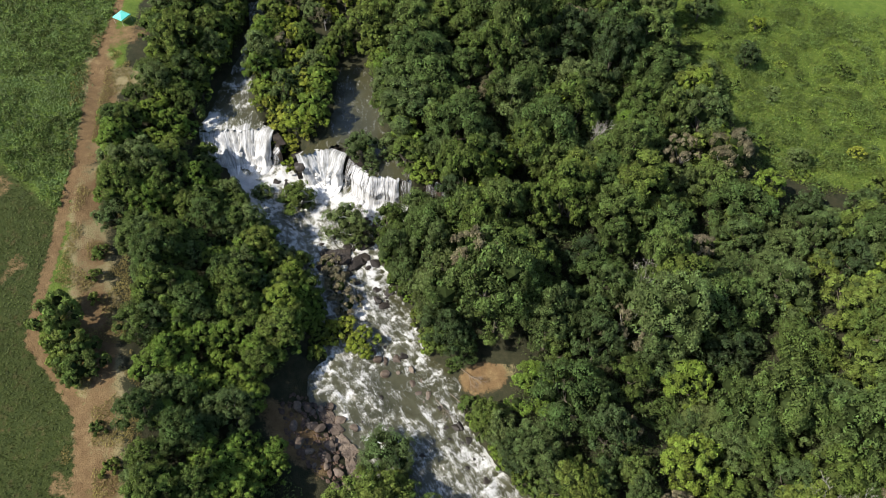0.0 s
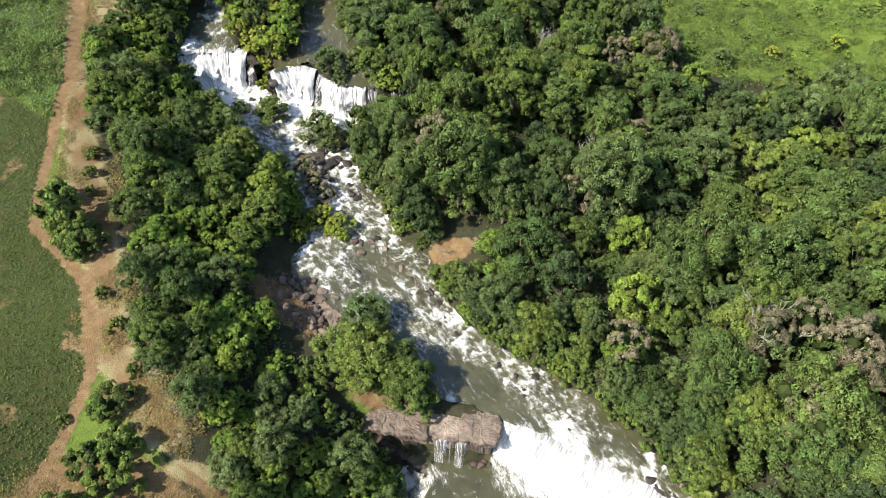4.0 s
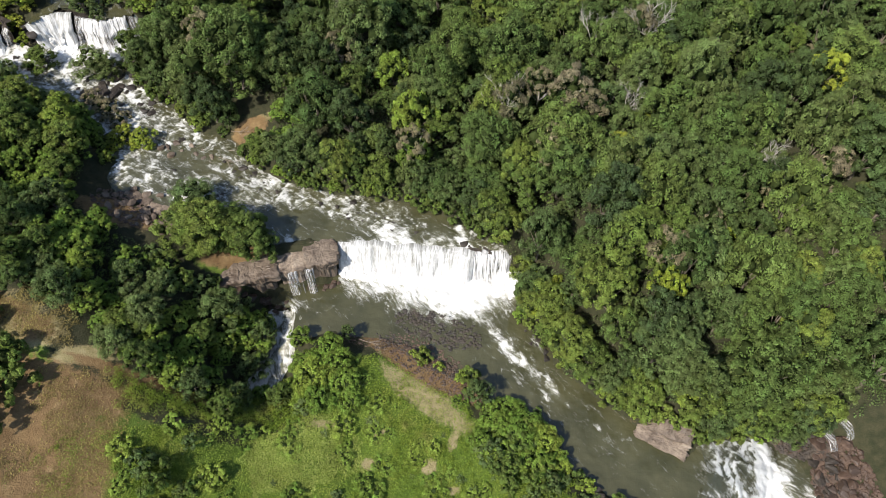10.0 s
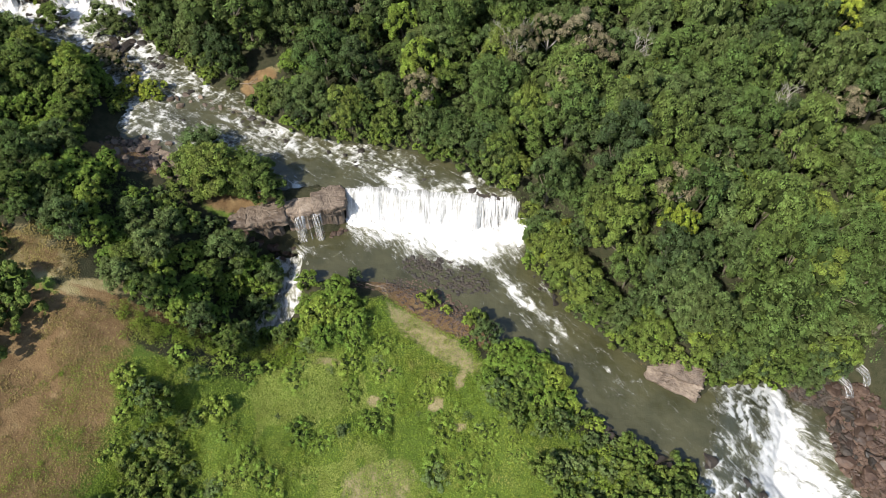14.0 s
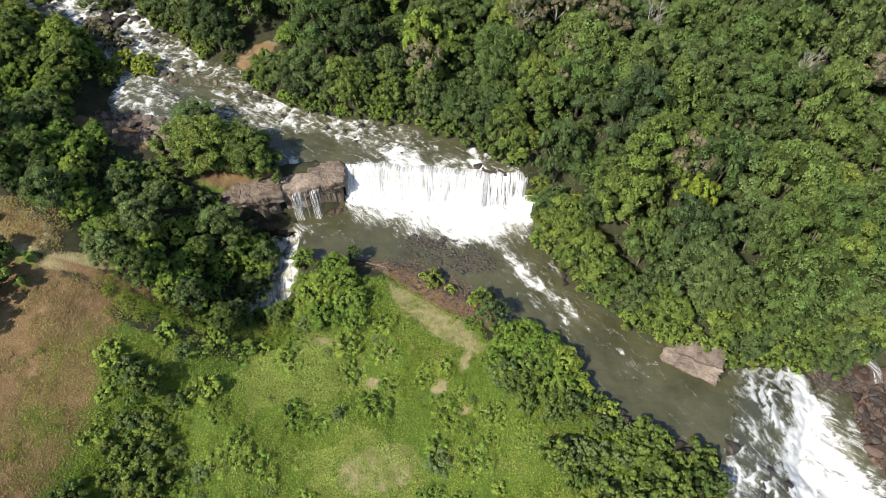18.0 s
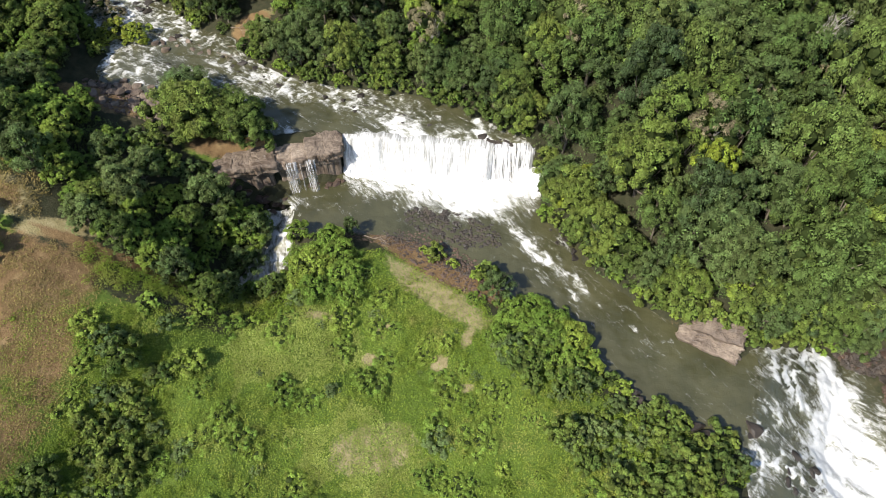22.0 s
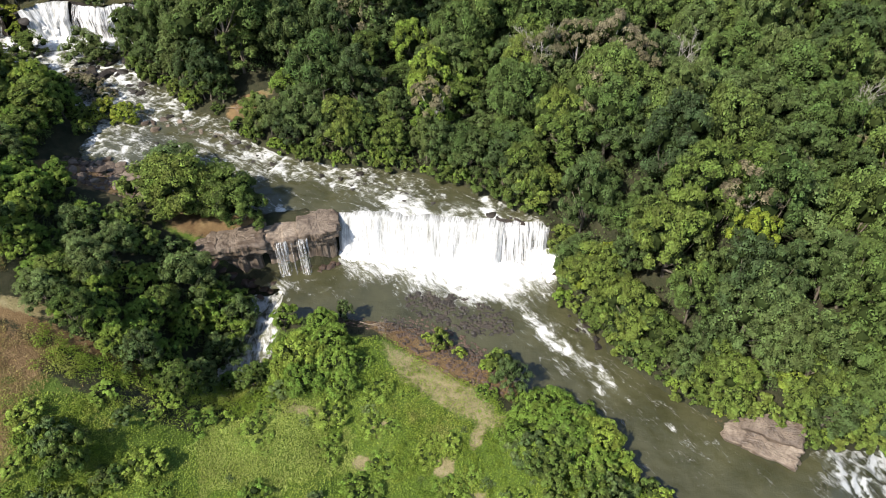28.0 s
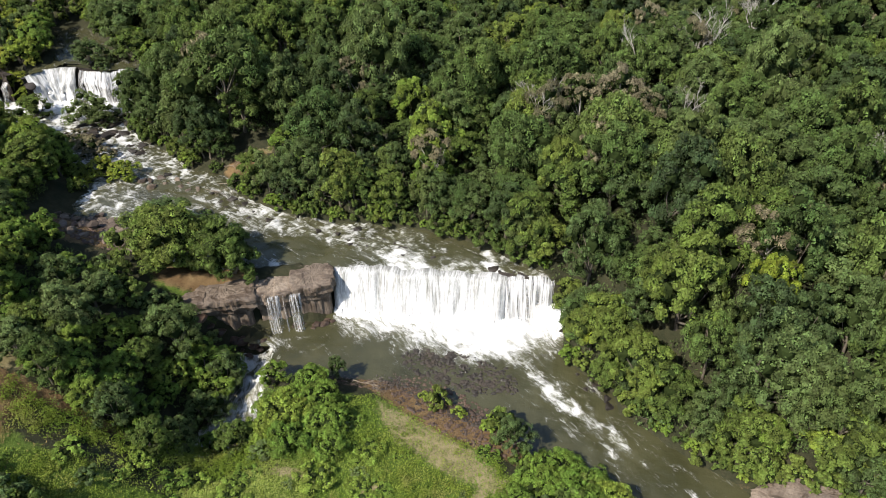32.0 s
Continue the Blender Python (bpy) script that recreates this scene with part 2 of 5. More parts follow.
def water_material():
    """Brown-green river water with foam where it is broken."""
    m, nt, b = material("river_water", 0.12, 0.5)
    foam = nt.nodes.new("ShaderNodeAttribute")
    foam.attribute_name = "foam"
    uv = nt.nodes.new("ShaderNodeUVMap")
    uv.uv_map = "flow"
    mp = nt.nodes.new("ShaderNodeMapping")
    mp.inputs["Scale"].default_value = (0.42, 1.0, 1.0)
    nt.links.new(uv.outputs[0], mp.inputs["Vector"])
    v = mp.outputs["Vector"]
    lump = noise_tex(nt, v, 0.5, 4.0, 0.55, 1.2)
    fine = noise_tex(nt, v, 2.2, 6.0, 0.72, 1.4)
    tiny = noise_tex(nt, coords(nt), 5.0, 4.0, 0.7)
    ripple = noise_tex(nt, coords(nt), 1.3, 5.0, 0.6, 0.8)
    s = math_node(nt, "ADD", math_node(nt, "MULTIPLY", lump, 0.5), math_node(nt, "MULTIPLY", fine, 0.5))
    s = math_node(nt, "SUBTRACT", math_node(nt, "MULTIPLY", s, 1.9), 0.45)
    k = math_node(nt, "ADD", foam.outputs["Fac"], s)
    white = ramp(nt, k, [(0.68, (0, 0, 0)), (0.79, (0.14,) * 3), (0.91, (0.50,) * 3), (1.06, (1, 1, 1))])
    deep = ramp(nt, noise_tex(nt, coords(nt), 0.12, 4.0), [(0.3, (0.030, 0.030, 0.014)), (0.7, (0.053, 0.051, 0.025))])
    milk = math_node(nt, "MULTIPLY", math_node(nt, "SUBTRACT", foam.outputs["Fac"], 0.2), 1.6, True)
    deep = mix(nt, milk, deep, (0.17, 0.17, 0.10))
    col = mix(nt, white, deep, ramp(nt, tiny, [(0.25, (0.30, 0.30, 0.27)), (0.65, (0.56, 0.56, 0.55))]))
    nt.links.new(col, b.inputs["Base Color"])
    nt.links.new(ramp(nt, white, [(0.0, (0.14,) * 3), (1.0, (0.75,) * 3)]), b.inputs["Roughness"])
    relief = math_node(nt, "ADD", math_node(nt, "MULTIPLY", ripple, 0.5), math_node(nt, "MULTIPLY", white, 0.6))
    bump(nt, b, math_node(nt, "ADD", relief, math_node(nt, "MULTIPLY", tiny, 0.25)), 0.55, 0.25)
    return m


WATER = water_material()


def fall_material(name):
    """Falling water: torn into grey strands at the brink, all white further down."""
    m, nt, b = material(name, 0.6, 0.3)
    uv = nt.nodes.new("ShaderNodeUVMap")
    uv.uv_map = "flow"
    mp = nt.nodes.new("ShaderNodeMapping")
    mp.inputs["Scale"].default_value = (1.0, 0.10, 1.0)
    nt.links.new(uv.outputs[0], mp.inputs["Vector"])
    sep = nt.nodes.new("ShaderNodeSeparateXYZ")
    nt.links.new(uv.outputs[0], sep.inputs[0])
    n = noise_tex(nt, mp.outputs["Vector"], 1.1, 6.0, 0.7, 0.35)
    f = noise_tex(nt, mp.outputs["Vector"], 3.2, 6.0, 0.75, 0.2)
    spatter = noise_tex(nt, uv.outputs[0], 1.6, 6.0, 0.75, 0.5)
    both = math_node(nt, "ADD", math_node(nt, "MULTIPLY", n, 0.4), math_node(nt, "MULTIPLY", f, 0.45))
    both = math_node(nt, "ADD", both, math_node(nt, "MULTIPLY", spatter, 0.15))
    both = math_node(nt, "ADD", math_node(nt, "MULTIPLY", both, 1.7), -0.31)
    high = math_node(nt, "MULTIPLY", sep.outputs[1], 0.024)
    k = math_node(nt, "SUBTRACT", both, high)
    nt.links.new(ramp(nt, k, [(0.16, (0.07, 0.07, 0.055)), (0.30, (0.19, 0.19, 0.175)), (0.44, (0.40, 0.40, 0.39)), (0.58, (0.72, 0.72, 0.71))]), b.inputs["Base Color"])
    bump(nt, b, both, 0.6, 0.2)
    return m


FALL = fall_material("falling_water")


def veil_material(name, scale, low, high, thin, thick):
    """Thin falling water: white threads with the rock showing between them."""
    m, nt, b = material(name, 0.5, 0.3)
    uv = nt.nodes.new("ShaderNodeUVMap")
    uv.uv_map = "flow"
    mp = nt.nodes.new("ShaderNodeMapping")
    mp.inputs["Scale"].default_value = (1.0, 0.07, 1.0)
    nt.links.new(uv.outputs[0], mp.inputs["Vector"])
    n = noise_tex(nt, mp.outputs["Vector"], scale, 5.0, 0.7, 0.2)
    fine = noise_tex(nt, mp.outputs["Vector"], 6.0, 5.0, 0.7)
    nt.links.new(ramp(nt, fine, [(0.3, (0.30, 0.30, 0.29)), (0.6, (0.60, 0.60, 0.595))]), b.inputs["Base Color"])
    nt.links.new(ramp(nt, n, [(low, (thin,) * 3), (high, (thick,) * 3)]), b.inputs["Alpha"])
    return m


VEIL = veil_material("thin_falling_water", 4.5, 0.46, 0.66, 0.05, 0.85)
TORN = veil_material("torn_falling_water", 2.2, 0.38, 0.58, 0.15, 1.0)

# ---- plan ----
# banks of the river, point by point upstream: (x, y)
MID_NEAR = [(-20.5, -0.3), (-27, 1), (-36, -2), (-46, -3.5), (-58, 1), (-65, 5.5), (-76, 10), (-79, 14), (-78, 19), (-82, 24), (-88, 31), (-100, 34), (-109, 40), (-117, 42), (-128, 48.5)]
MID_FAR = [(20.8, -1.0), (19, 2.0), (10, 7.0), (2, 11.0), (-8, 13.5), (-23, 14.8), (-36, 17.5), (-46, 22), (-51, 29), (-61, 31.5), (-69, 38.5), (-76, 41.5), (-84, 50.5), (-82, 62), (-90, 63), (-97, 61), (-106, 63.5), (-111, 57.5), (-116, 57.5), (-124, 61), (-136.5, 53)]
POOL_NEAR = [(-20.5, -0.8), (-22, -6), (-33, -9), (-34.5, -12), (-28.2, -13.2), (-27.4, -21.5), (-24.5, -21), (-19, -18.8), (-14, -19.8), (-7, -20), (-1, -21.5), (6, -24.5), (13, -28), (17.5, -34), (29, -39.5), (33.5, -46), (43, -52.5), (50, -56), (58, -57)]
POOL_FAR = [(20.8, -1.5), (23, -4.4), (22, -12.5), (29.7, -18), (31, -23.5), (38.7, -29.7), (47.0, -35.6), (50.7, -39.9), (53.4, -42), (57.2, -42.4), (62, -40)]
UPPER_LEFT = [(-137, 51.5), (-143, 66), (-147, 79), (-154, 91), (-160, 98), (-157, 100), (-149, 92), (-142.5, 81), (-136, 70), (-130.5, 64), (-124, 60), (-129, 56.5)]
UPPER_RIGHT = [(-110.5, 57.5), (-109.5, 66), (-116.5, 80), (-121, 88), (-117, 91), (-110, 88), (-98, 74), (-90, 69), (-83.5, 64), (-88, 62.5), (-93, 60), (-98, 65), (-105, 65)]
LOWER = [(55.5, -60), (57, -55.5), (59.5, -51), (61.5, -45.5), (59.8, -40.2), (67, -37.5), (74, -35), (80, -35), (86, -37), (90.5, -44), (92, -54), (95, -64), (102, -85), (75, -95), (58, -78)]
SIDE = [(-35.5, -12), (-28.2, -12.6), (-27.2, -21.5), (-27.8, -26), (-31, -34), (-37, -33), (-36, -26), (-37, -18)]
REACHES = {
    "mid": MID_NEAR + MID_FAR[::-1],
    "pool": POOL_NEAR + POOL_FAR[::-1],
    "upper_left": UPPER_LEFT,
    "upper_right": UPPER_RIGHT,
    "lower": LOWER,
    "side": SIDE,
}
UPPER_Z = 19.2


def chute(x, y):
    """How far down the lower cascade: 0 at its lip, 1 where it plunges."""
    lip = np.interp(y, [-70, -56, -51, -45.5, -40], [52, 56.8, 59.4, 62.2, 60.7])
    foot = np.interp(y, [-61, -54, -49, -42, -37], [71, 70, 72, 75, 76])
    return (x - lip) / (foot - lip)


def level(reach, x, y):
    """Height of the water of a reach."""
    if reach == "mid":
        return 0.09 * np.clip(y, 0, 8) * np.clip((x + 24) / 6, 0, 1) + np.interp(-x, [-25, 20, 50, 75, 90, 130], [7.35, 7.5, 8.7, 9.8, 10.8, 11.6])
    if reach == "pool":
        return 0.0 * x
    if reach == "side":
        return np.minimum(np.interp(-x, [27.6, 29, 32, 35], [0.02, -0.7, -2.6, -3.2]), np.interp(-y, [20, 24, 30], [0.0, -2.2, -3.3]))
    if reach == "lower":
        return np.interp(chute(x, y), [0, 0.12, 0.4, 0.7, 1.0, 1.4, 2.0], [-0.03, -0.45, -2.3, -4.5, -7.2, -10.8, -11.5])
    return UPPER_Z + 0.0 * x


def signed_distance(poly, x, y):
    """Distance to the edge of a polygon, negative inside."""
    d = np.full(x.shape, 1e9)
    inside = np.zeros(x.shape, bool)
    for (ax, ay), (bx, by) in zip(poly, poly[1:] + poly[:1]):
        ex, ey = bx - ax, by - ay
        t = np.clip(((x - ax) * ex + (y - ay) * ey) / (ex * ex + ey * ey), 0, 1)
        d = np.minimum(d, np.hypot(x - ax - t * ex, y - ay - t * ey))
        if ay != by:
            inside ^= ((ay > y) != (by > y)) & (x < (y - ay) / (by - ay) * ex + ax)
    return np.where(inside, -d, d)


# heights of the land: (x, y, z)
WEST_LAND = [(-170, 27, 27), (-171, 60, 26.5), (-148, 20, 26), (-132, -2, 24.5), (-100, -11, 24), (-74, -31, 22), (-63, -50, 18.5), (-54, -50, 17), (-46, -44, 14.5), (-27, -49, 6.5), (-13, -60, 6), (5, -48, 3.2), (-7, -49, 3.2), (2, -33, 2.6), (37, -58, 3.5), (16, -65, 5), (-40, -66, 9), (-80, -60, 22), (-92, 4, 15), (-60, -14, 13), (-40, -24, 8), (-120, 22, 21), (-150, 50, 24), (-100, -60, 25), (20, -100, 9), (-60, -100, 17)]
EAST_LAND = [(-9, 131, 19), (-20, 116, 20), (-50, 75, 16), (-30, 45, 12.5), (0, 25, 13), (33, 33, 16), (56, 22, 20), (48, -4, 17), (66, -20, 13), (53, 60, 22), (27, 85, 18), (-66, 60, 17), (-100, 110, 22), (-140, 110, 24), (72, -29, 3), (84, -26, -1), (98, -24, 2), (95, -45, -9), (104, -58, -7), (95, -35, -7), (112, -38, 2), (110, 20, 24), (40, -22, 9), (-120, 80, 21.5), (130, 90, 28), (40, 160, 26), (-60, 180, 26)]


def lattice(i, j, seed):
    return np.mod(np.sin(i * 127.1 + j * 311.7 + seed * 74.7) * 43758.5453, 1.0)


def wave(x, y, size, seed):
    """Smooth random noise, about -1 to 1, in lumps of the given size."""
    total, amp = 0.0, 1.0
    for octave in range(2):
        u, v = x / size * 2 ** octave + 13.7 * seed, y / size * 2 ** octave - 7.3 * seed
        i, j = np.floor(u), np.floor(v)
        fu, fv = u - i, v - j
        fu, fv = fu * fu * (3 - 2 * fu), fv * fv * (3 - 2 * fv)
        n = (lattice(i, j, seed) * (1 - fu) + lattice(i + 1, j, seed) * fu) * (1 - fv) + (lattice(i, j + 1, seed) * (1 - fu) + lattice(i + 1, j + 1, seed) * fu) * fv
        total, amp = total + amp * (2 * n - 1), amp * 0.5
    return total * 0.8


def land(x, y):
    num = den = 0.0
    for px, py, pz in WEST_LAND + EAST_LAND:
        w = 1.0 / (((x - px) ** 2 + (y - py) ** 2 + 30.0) ** 1.6)
        num, den = num + w * pz, den + w
    return num / den + 0.5 * wave(x, y, 24, 3) + 0.15 * wave(x, y, 6, 4)


def height(x, y):
    """The ground, with the bed of the river cut into it."""
    x, y = np.asarray(x, float), np.asarray(y, float)
    h = land(x, y)
    ds, ls = [], []
    for k, poly in REACHES.items():
        ds.append(signed_distance(poly, x, y))
        ls.append(level(k, x, y))
    d, lv = np.array(ds), np.array(ls)
    w = 1.0 / np.maximum(d, 0.3) ** 3
    near = (w * lv).sum(0) / w.sum(0)
    dist = d.min(0)
    blend = np.exp(-((np.maximum(dist, 0) / 9.0) ** 1.5))
    out = near + 0.25 + 0.12 * np.maximum(dist, 0) + 0.25 * wave(x, y, 4, 9)
    h = h * (1 - blend) + out * blend
    bed = lv[d.argmin(0), np.arange(d.shape[1])] if d.ndim == 2 else lv[d.argmin()]
    return np.where(dist < 0, bed - 0.9 * np.clip(-dist / 1.2, 0.15, 1), h)


ROAD = [(-205, 105), (-177, 65), (-161, 41), (-148, 26), (-140, 13), (-129, -3), (-123, -10.9), (-114.5, -13.1), (-104, -16.6), (-98, -23), (-91, -31), (-84, -50), (-82, -90)]


def line_distance(line, x, y):
    d = np.full(np.shape(x), 1e9)
    for (ax, ay), (bx, by) in zip(line, line[1:]):
        ex, ey = bx - ax, by - ay
        t = np.clip(((x - ax) * ex + (y - ay) * ey) / (ex * ex + ey * ey), 0, 1)
        d = np.minimum(d, np.hypot(x - ax - t * ex, y - ay - t * ey))
    return d


def blob(x, y, cx, cy, rx, ry, turn=0.0):
    """1 inside an ellipse, falling off to 0 at its rim."""
    c, s = math.cos(radians(turn)), math.sin(radians(turn))
    u, v = ((x - cx) * c + (y - cy) * s) / rx, (-(x - cx) * s + (y - cy) * c) / ry
    return np.clip(2.2 - 1.7 * np.hypot(u, v), 0, 1)


def river_distance(x, y):
    return np.min([signed_distance(p, x, y) for p in REACHES.values()], axis=0)


FIELD = [(-74, -38), (-62, -40), (-54, -41), (-52, -58), (-54, -73), (-56, -90), (-96, -104), (-86, -48)]
EARTH = [(-168, 52), (-156, 40), (-132, 12), (-118, 0), (-104, -12), (-90, -26), (-72, -33)]
PASTURE = ROAD + [(-300, -90), (-400, 0), (-400, 140)]
MEADOW_NEAR = [(-44, -47), (-30, -44), (-20, -38), (-14, -27), (-8, -24), (4, -31), (13, -36), (16, -44), (24, -60), (60, -72), (70, -120), (-120, -140), (-84, -60)]
MEADOW_FAR = [(-25, 104), (0, 108), (30, 118), (60, 140), (60, 260), (-200, 260), (-110, 150), (-60, 112)]


FOREST_EAST = [(21.5, -1.5), (23.5, -12), (30.5, -18), (32, -24), (39.5, -29), (47, -31.5), (54, -32.5), (62, -37.5), (70, -35.5), (78, -33), (86, -32), (98, -28), (114, -24), (120, 20), (136, 95), (138, 150), (62, 150), (48, 118), (20, 108), (-14, 100), (-40, 124), (-62, 150), (-150, 150), (-144, 126), (-119, 97), (-106, 90), (-95, 77.5), (-85, 71.5), (-72, 69), (-71, 62), (-81, 57), (-81, 51), (-74, 42.5), (-67, 39.5), (-60, 33), (-54, 37), (-46, 43), (-38, 38), (-38, 24), (-34, 18.8), (-22, 16), (-7, 14.5), (3, 12.2), (11, 8.2), (19, 3.2)]
FOREST_WEST = [(-33, -22), (-37, -19), (-42, -18), (-51, -17.5), (-58, -12), (-66, -7), (-77, -1), (-84, 5), (-83, 20), (-86, 25), (-92, 32), (-101, 31), (-111, 37), (-119, 39), (-130, 46), (-139, 54), (-145, 66), (-149, 79), (-155, 91), (-174, 112), (-204, 128), (-192, 108), (-167, 73), (-155, 56), (-146, 32), (-132, 20), (-113, 5), (-98, -8), (-87, -20), (-77, -26), (-66, -30), (-60, -37), (-46, -41), (-34, -42), (-25, -39), (-26, -31), (-34, -29)]
ISLAND = [(-141, 80), (-134, 70), (-129, 65), (-122, 61), (-112, 60), (-110.5, 66), (-118, 83), (-122, 91), (-118, 97), (-144, 126), (-170, 118), (-158, 101), (-148, 93)]
FOREST_LOW = [(19, -40), (29, -43.5), (36, -51.5), (48, -58.5), (57, -62), (62, -84), (45, -76), (30, -66), (22, -56), (17, -46)]
FOREST_FIELD = [(-47, -49), (-42, -50.5), (-38, -58), (-35, -72), (-42, -86), (-56, -86), (-51, -70), (-49, -58)]


def lush(x, y):
    """0 on the short grass south of the fence line, coloured dark for cloud shadow, 1 elsewhere."""
    return 1 - np.clip((14 - 0.15 * (x + 140) - y) / 1.5, 0, 1) * (signed_distance(PASTURE, x, y) < 1)


def soil(x, y):
    """Shares of bare earth, grass and dry grass."""
    x, y = np.asarray(x, float), np.asarray(y, float)
    road = np.clip(1.9 - line_distance(ROAD, x, y) / 0.85, 0, 1)
    patches = 0.5 * (wave(x, y, 9, 97) > 0.45) * (lush(x, y) < 0.5)
    field = np.clip((0.80 + 0.30 * wave(x, y, 7, 92) + 0.15 * wave(x, y, 2.5, 94)) * np.clip(0.6 - signed_distance(FIELD, x, y) / 4, 0, 1), 0, 1)
    strip = (0.66 + 0.3 * wave(x, y, 5, 98)) * np.clip(1.5 - line_distance(EARTH, x, y) / 3.4, 0, 1)
    red = np.maximum.reduce([road, field, patches, strip, 0.75 * blob(x, y, -52, -39, 16, 1.6, -8), 1.0 * blob(x, y, 2, -25.5, 17, 4.6, -30), 0.75 * blob(x, y, -47, 31.5, 5.6, 3.4, 30), 0.9 * blob(x, y, -43, -5, 9, 4, 12), 0.8 * blob(x, y, -72, 2, 10, 4, -15), 0.3 * blob(x, y, 52, -37, 9, 2, -20), 0.6 * blob(x, y, -172, 62, 9, 5, 50)])
    woods = np.minimum.reduce([signed_distance(p, x, y) for p in (FOREST_EAST, FOREST_WEST, ISLAND)])
    grass = np.clip(np.minimum((woods - 5.0) / 4.0, river_distance(x, y) / 5.0 - 0.6), 0, 1) * (1 - blob(x, y, 95, -46, 17, 17))
    dry = np.maximum.reduce([0.68 * blob(x, y, 3, -34.2, 14, 3.6, -33), 0.9 * blob(x, y, 9.4, -43.6, 1.1, 2.4, -15), blob(x, y, -7, -49.5, 2.0, 1.4), blob(x, y, -5.6, -43.6, 1.2, 1.6), blob(x, y, 5, -49, 1.6, 2), blob(x, y, 10, -53.4, 1.2, 1), 0.9 * blob(x, y, -17, -42.5, 3, 1), (0.7 + 0.3 * wave(x, y, 4, 93)) * np.clip(1.6 - line_distance(EARTH, x, y) / 4.2, 0, 1), 0.7 * blob(x, y, -45, 33.5, 4, 2, 30), 0.9 * blob(x, y, -160, 52, 6, 4, 40), 0.8 * blob(x, y, -62, -36, 8, 2, 20), 0.6 * blob(x, y, -4, -66, 8, 5, 20)])
    return red, grass, dry


# ---- shared building code ----


def mesh_object(name, verts, faces, mat, parent=None, smooth=True):
    me = bpy.data.meshes.new(name)
    me.from_pydata([tuple(v) for v in verts], [], [tuple(f) for f in faces])
    me.materials.append(mat)
    if smooth:
        me.polygons.foreach_set("use_smooth", [True] * len(me.polygons))
    ob = new(name, me)
    ob.parent = parent
    return ob


def part(name, bm, mat, parent, label="", smooth=True):
    me = bpy.data.meshes.new(name)
    bm.to_mesh(me)
    bm.free()
    me.materials.append(mat)
    if smooth:
        me.polygons.foreach_set("use_smooth", [True] * len(me.polygons))
    ob = new(name, me)
    ob.parent = parent
    return tagged(ob, label)


def grid_faces(nx, ny):
    i = np.arange(nx - 1)[:, None] * ny + np.arange(ny - 1)[None, :]
    return np.stack([i, i + ny, i + ny + 1, i + 1], -1).reshape(-1, 4)


def axis(lo, hi, step, reach):
    """Even steps in the middle, longer and longer ones outward."""
    core = list(np.arange(lo, hi + 1e-6, step))
    a, b, s = [], [], step
    x, y = core[0], core[-1]
    while x > -reach or y < reach:
        s *= 1.35
        x, y = x - s, y + s
        a.append(x)
        b.append(y)
    return np.array(a[::-1] + core + b)


# ---- ground ----
gx, gy = axis(-185, 115, 1.0, 2200), axis(-105, 140, 1.0, 2200)
X, Y = [a.ravel() for a in np.meshgrid(gx, gy, indexing="ij")]
Zg = height(X, Y)
ground = mesh_object("ground", np.stack([X, Y, Zg], 1), grid_faces(len(gx), len(gy)), GROUND)
tagged(ground, "rolling valley floor of grass, red earth and leaf litter", "ground", kind="structure")
col = ground.data.color_attributes.new("soil", "FLOAT_COLOR", "POINT")
red, grass, dry = soil(X, Y)
col.data.foreach_set("color", np.stack([red, grass, dry, lush(X, Y)], 1).astype(np.float32).ravel())



class Field:
    """A map that was worked out on the ground's grid, read between its points."""

    def __init__(self, values):
        self.v = values.reshape(len(gx), len(gy))

    def __call__(self, x, y):
        i = np.clip(np.searchsorted(gx, x) - 1, 0, len(gx) - 2)
        j = np.clip(np.searchsorted(gy, y) - 1, 0, len(gy) - 2)
        u, w = (x - gx[i]) / (gx[i + 1] - gx[i]), (y - gy[j]) / (gy[j + 1] - gy[j])
        v = self.v
        return (v[i, j] * (1 - u) + v[i + 1, j] * u) * (1 - w) + (v[i, j + 1] * (1 - u) + v[i + 1, j + 1] * u) * w


height = Field(Zg)
river_distance = Field(river_distance(X, Y))
red_map, grass_map, dry_map = Field(red), Field(grass), Field(dry)


def soil(x, y):
    return red_map(x, y), grass_map(x, y), dry_map(x, y)


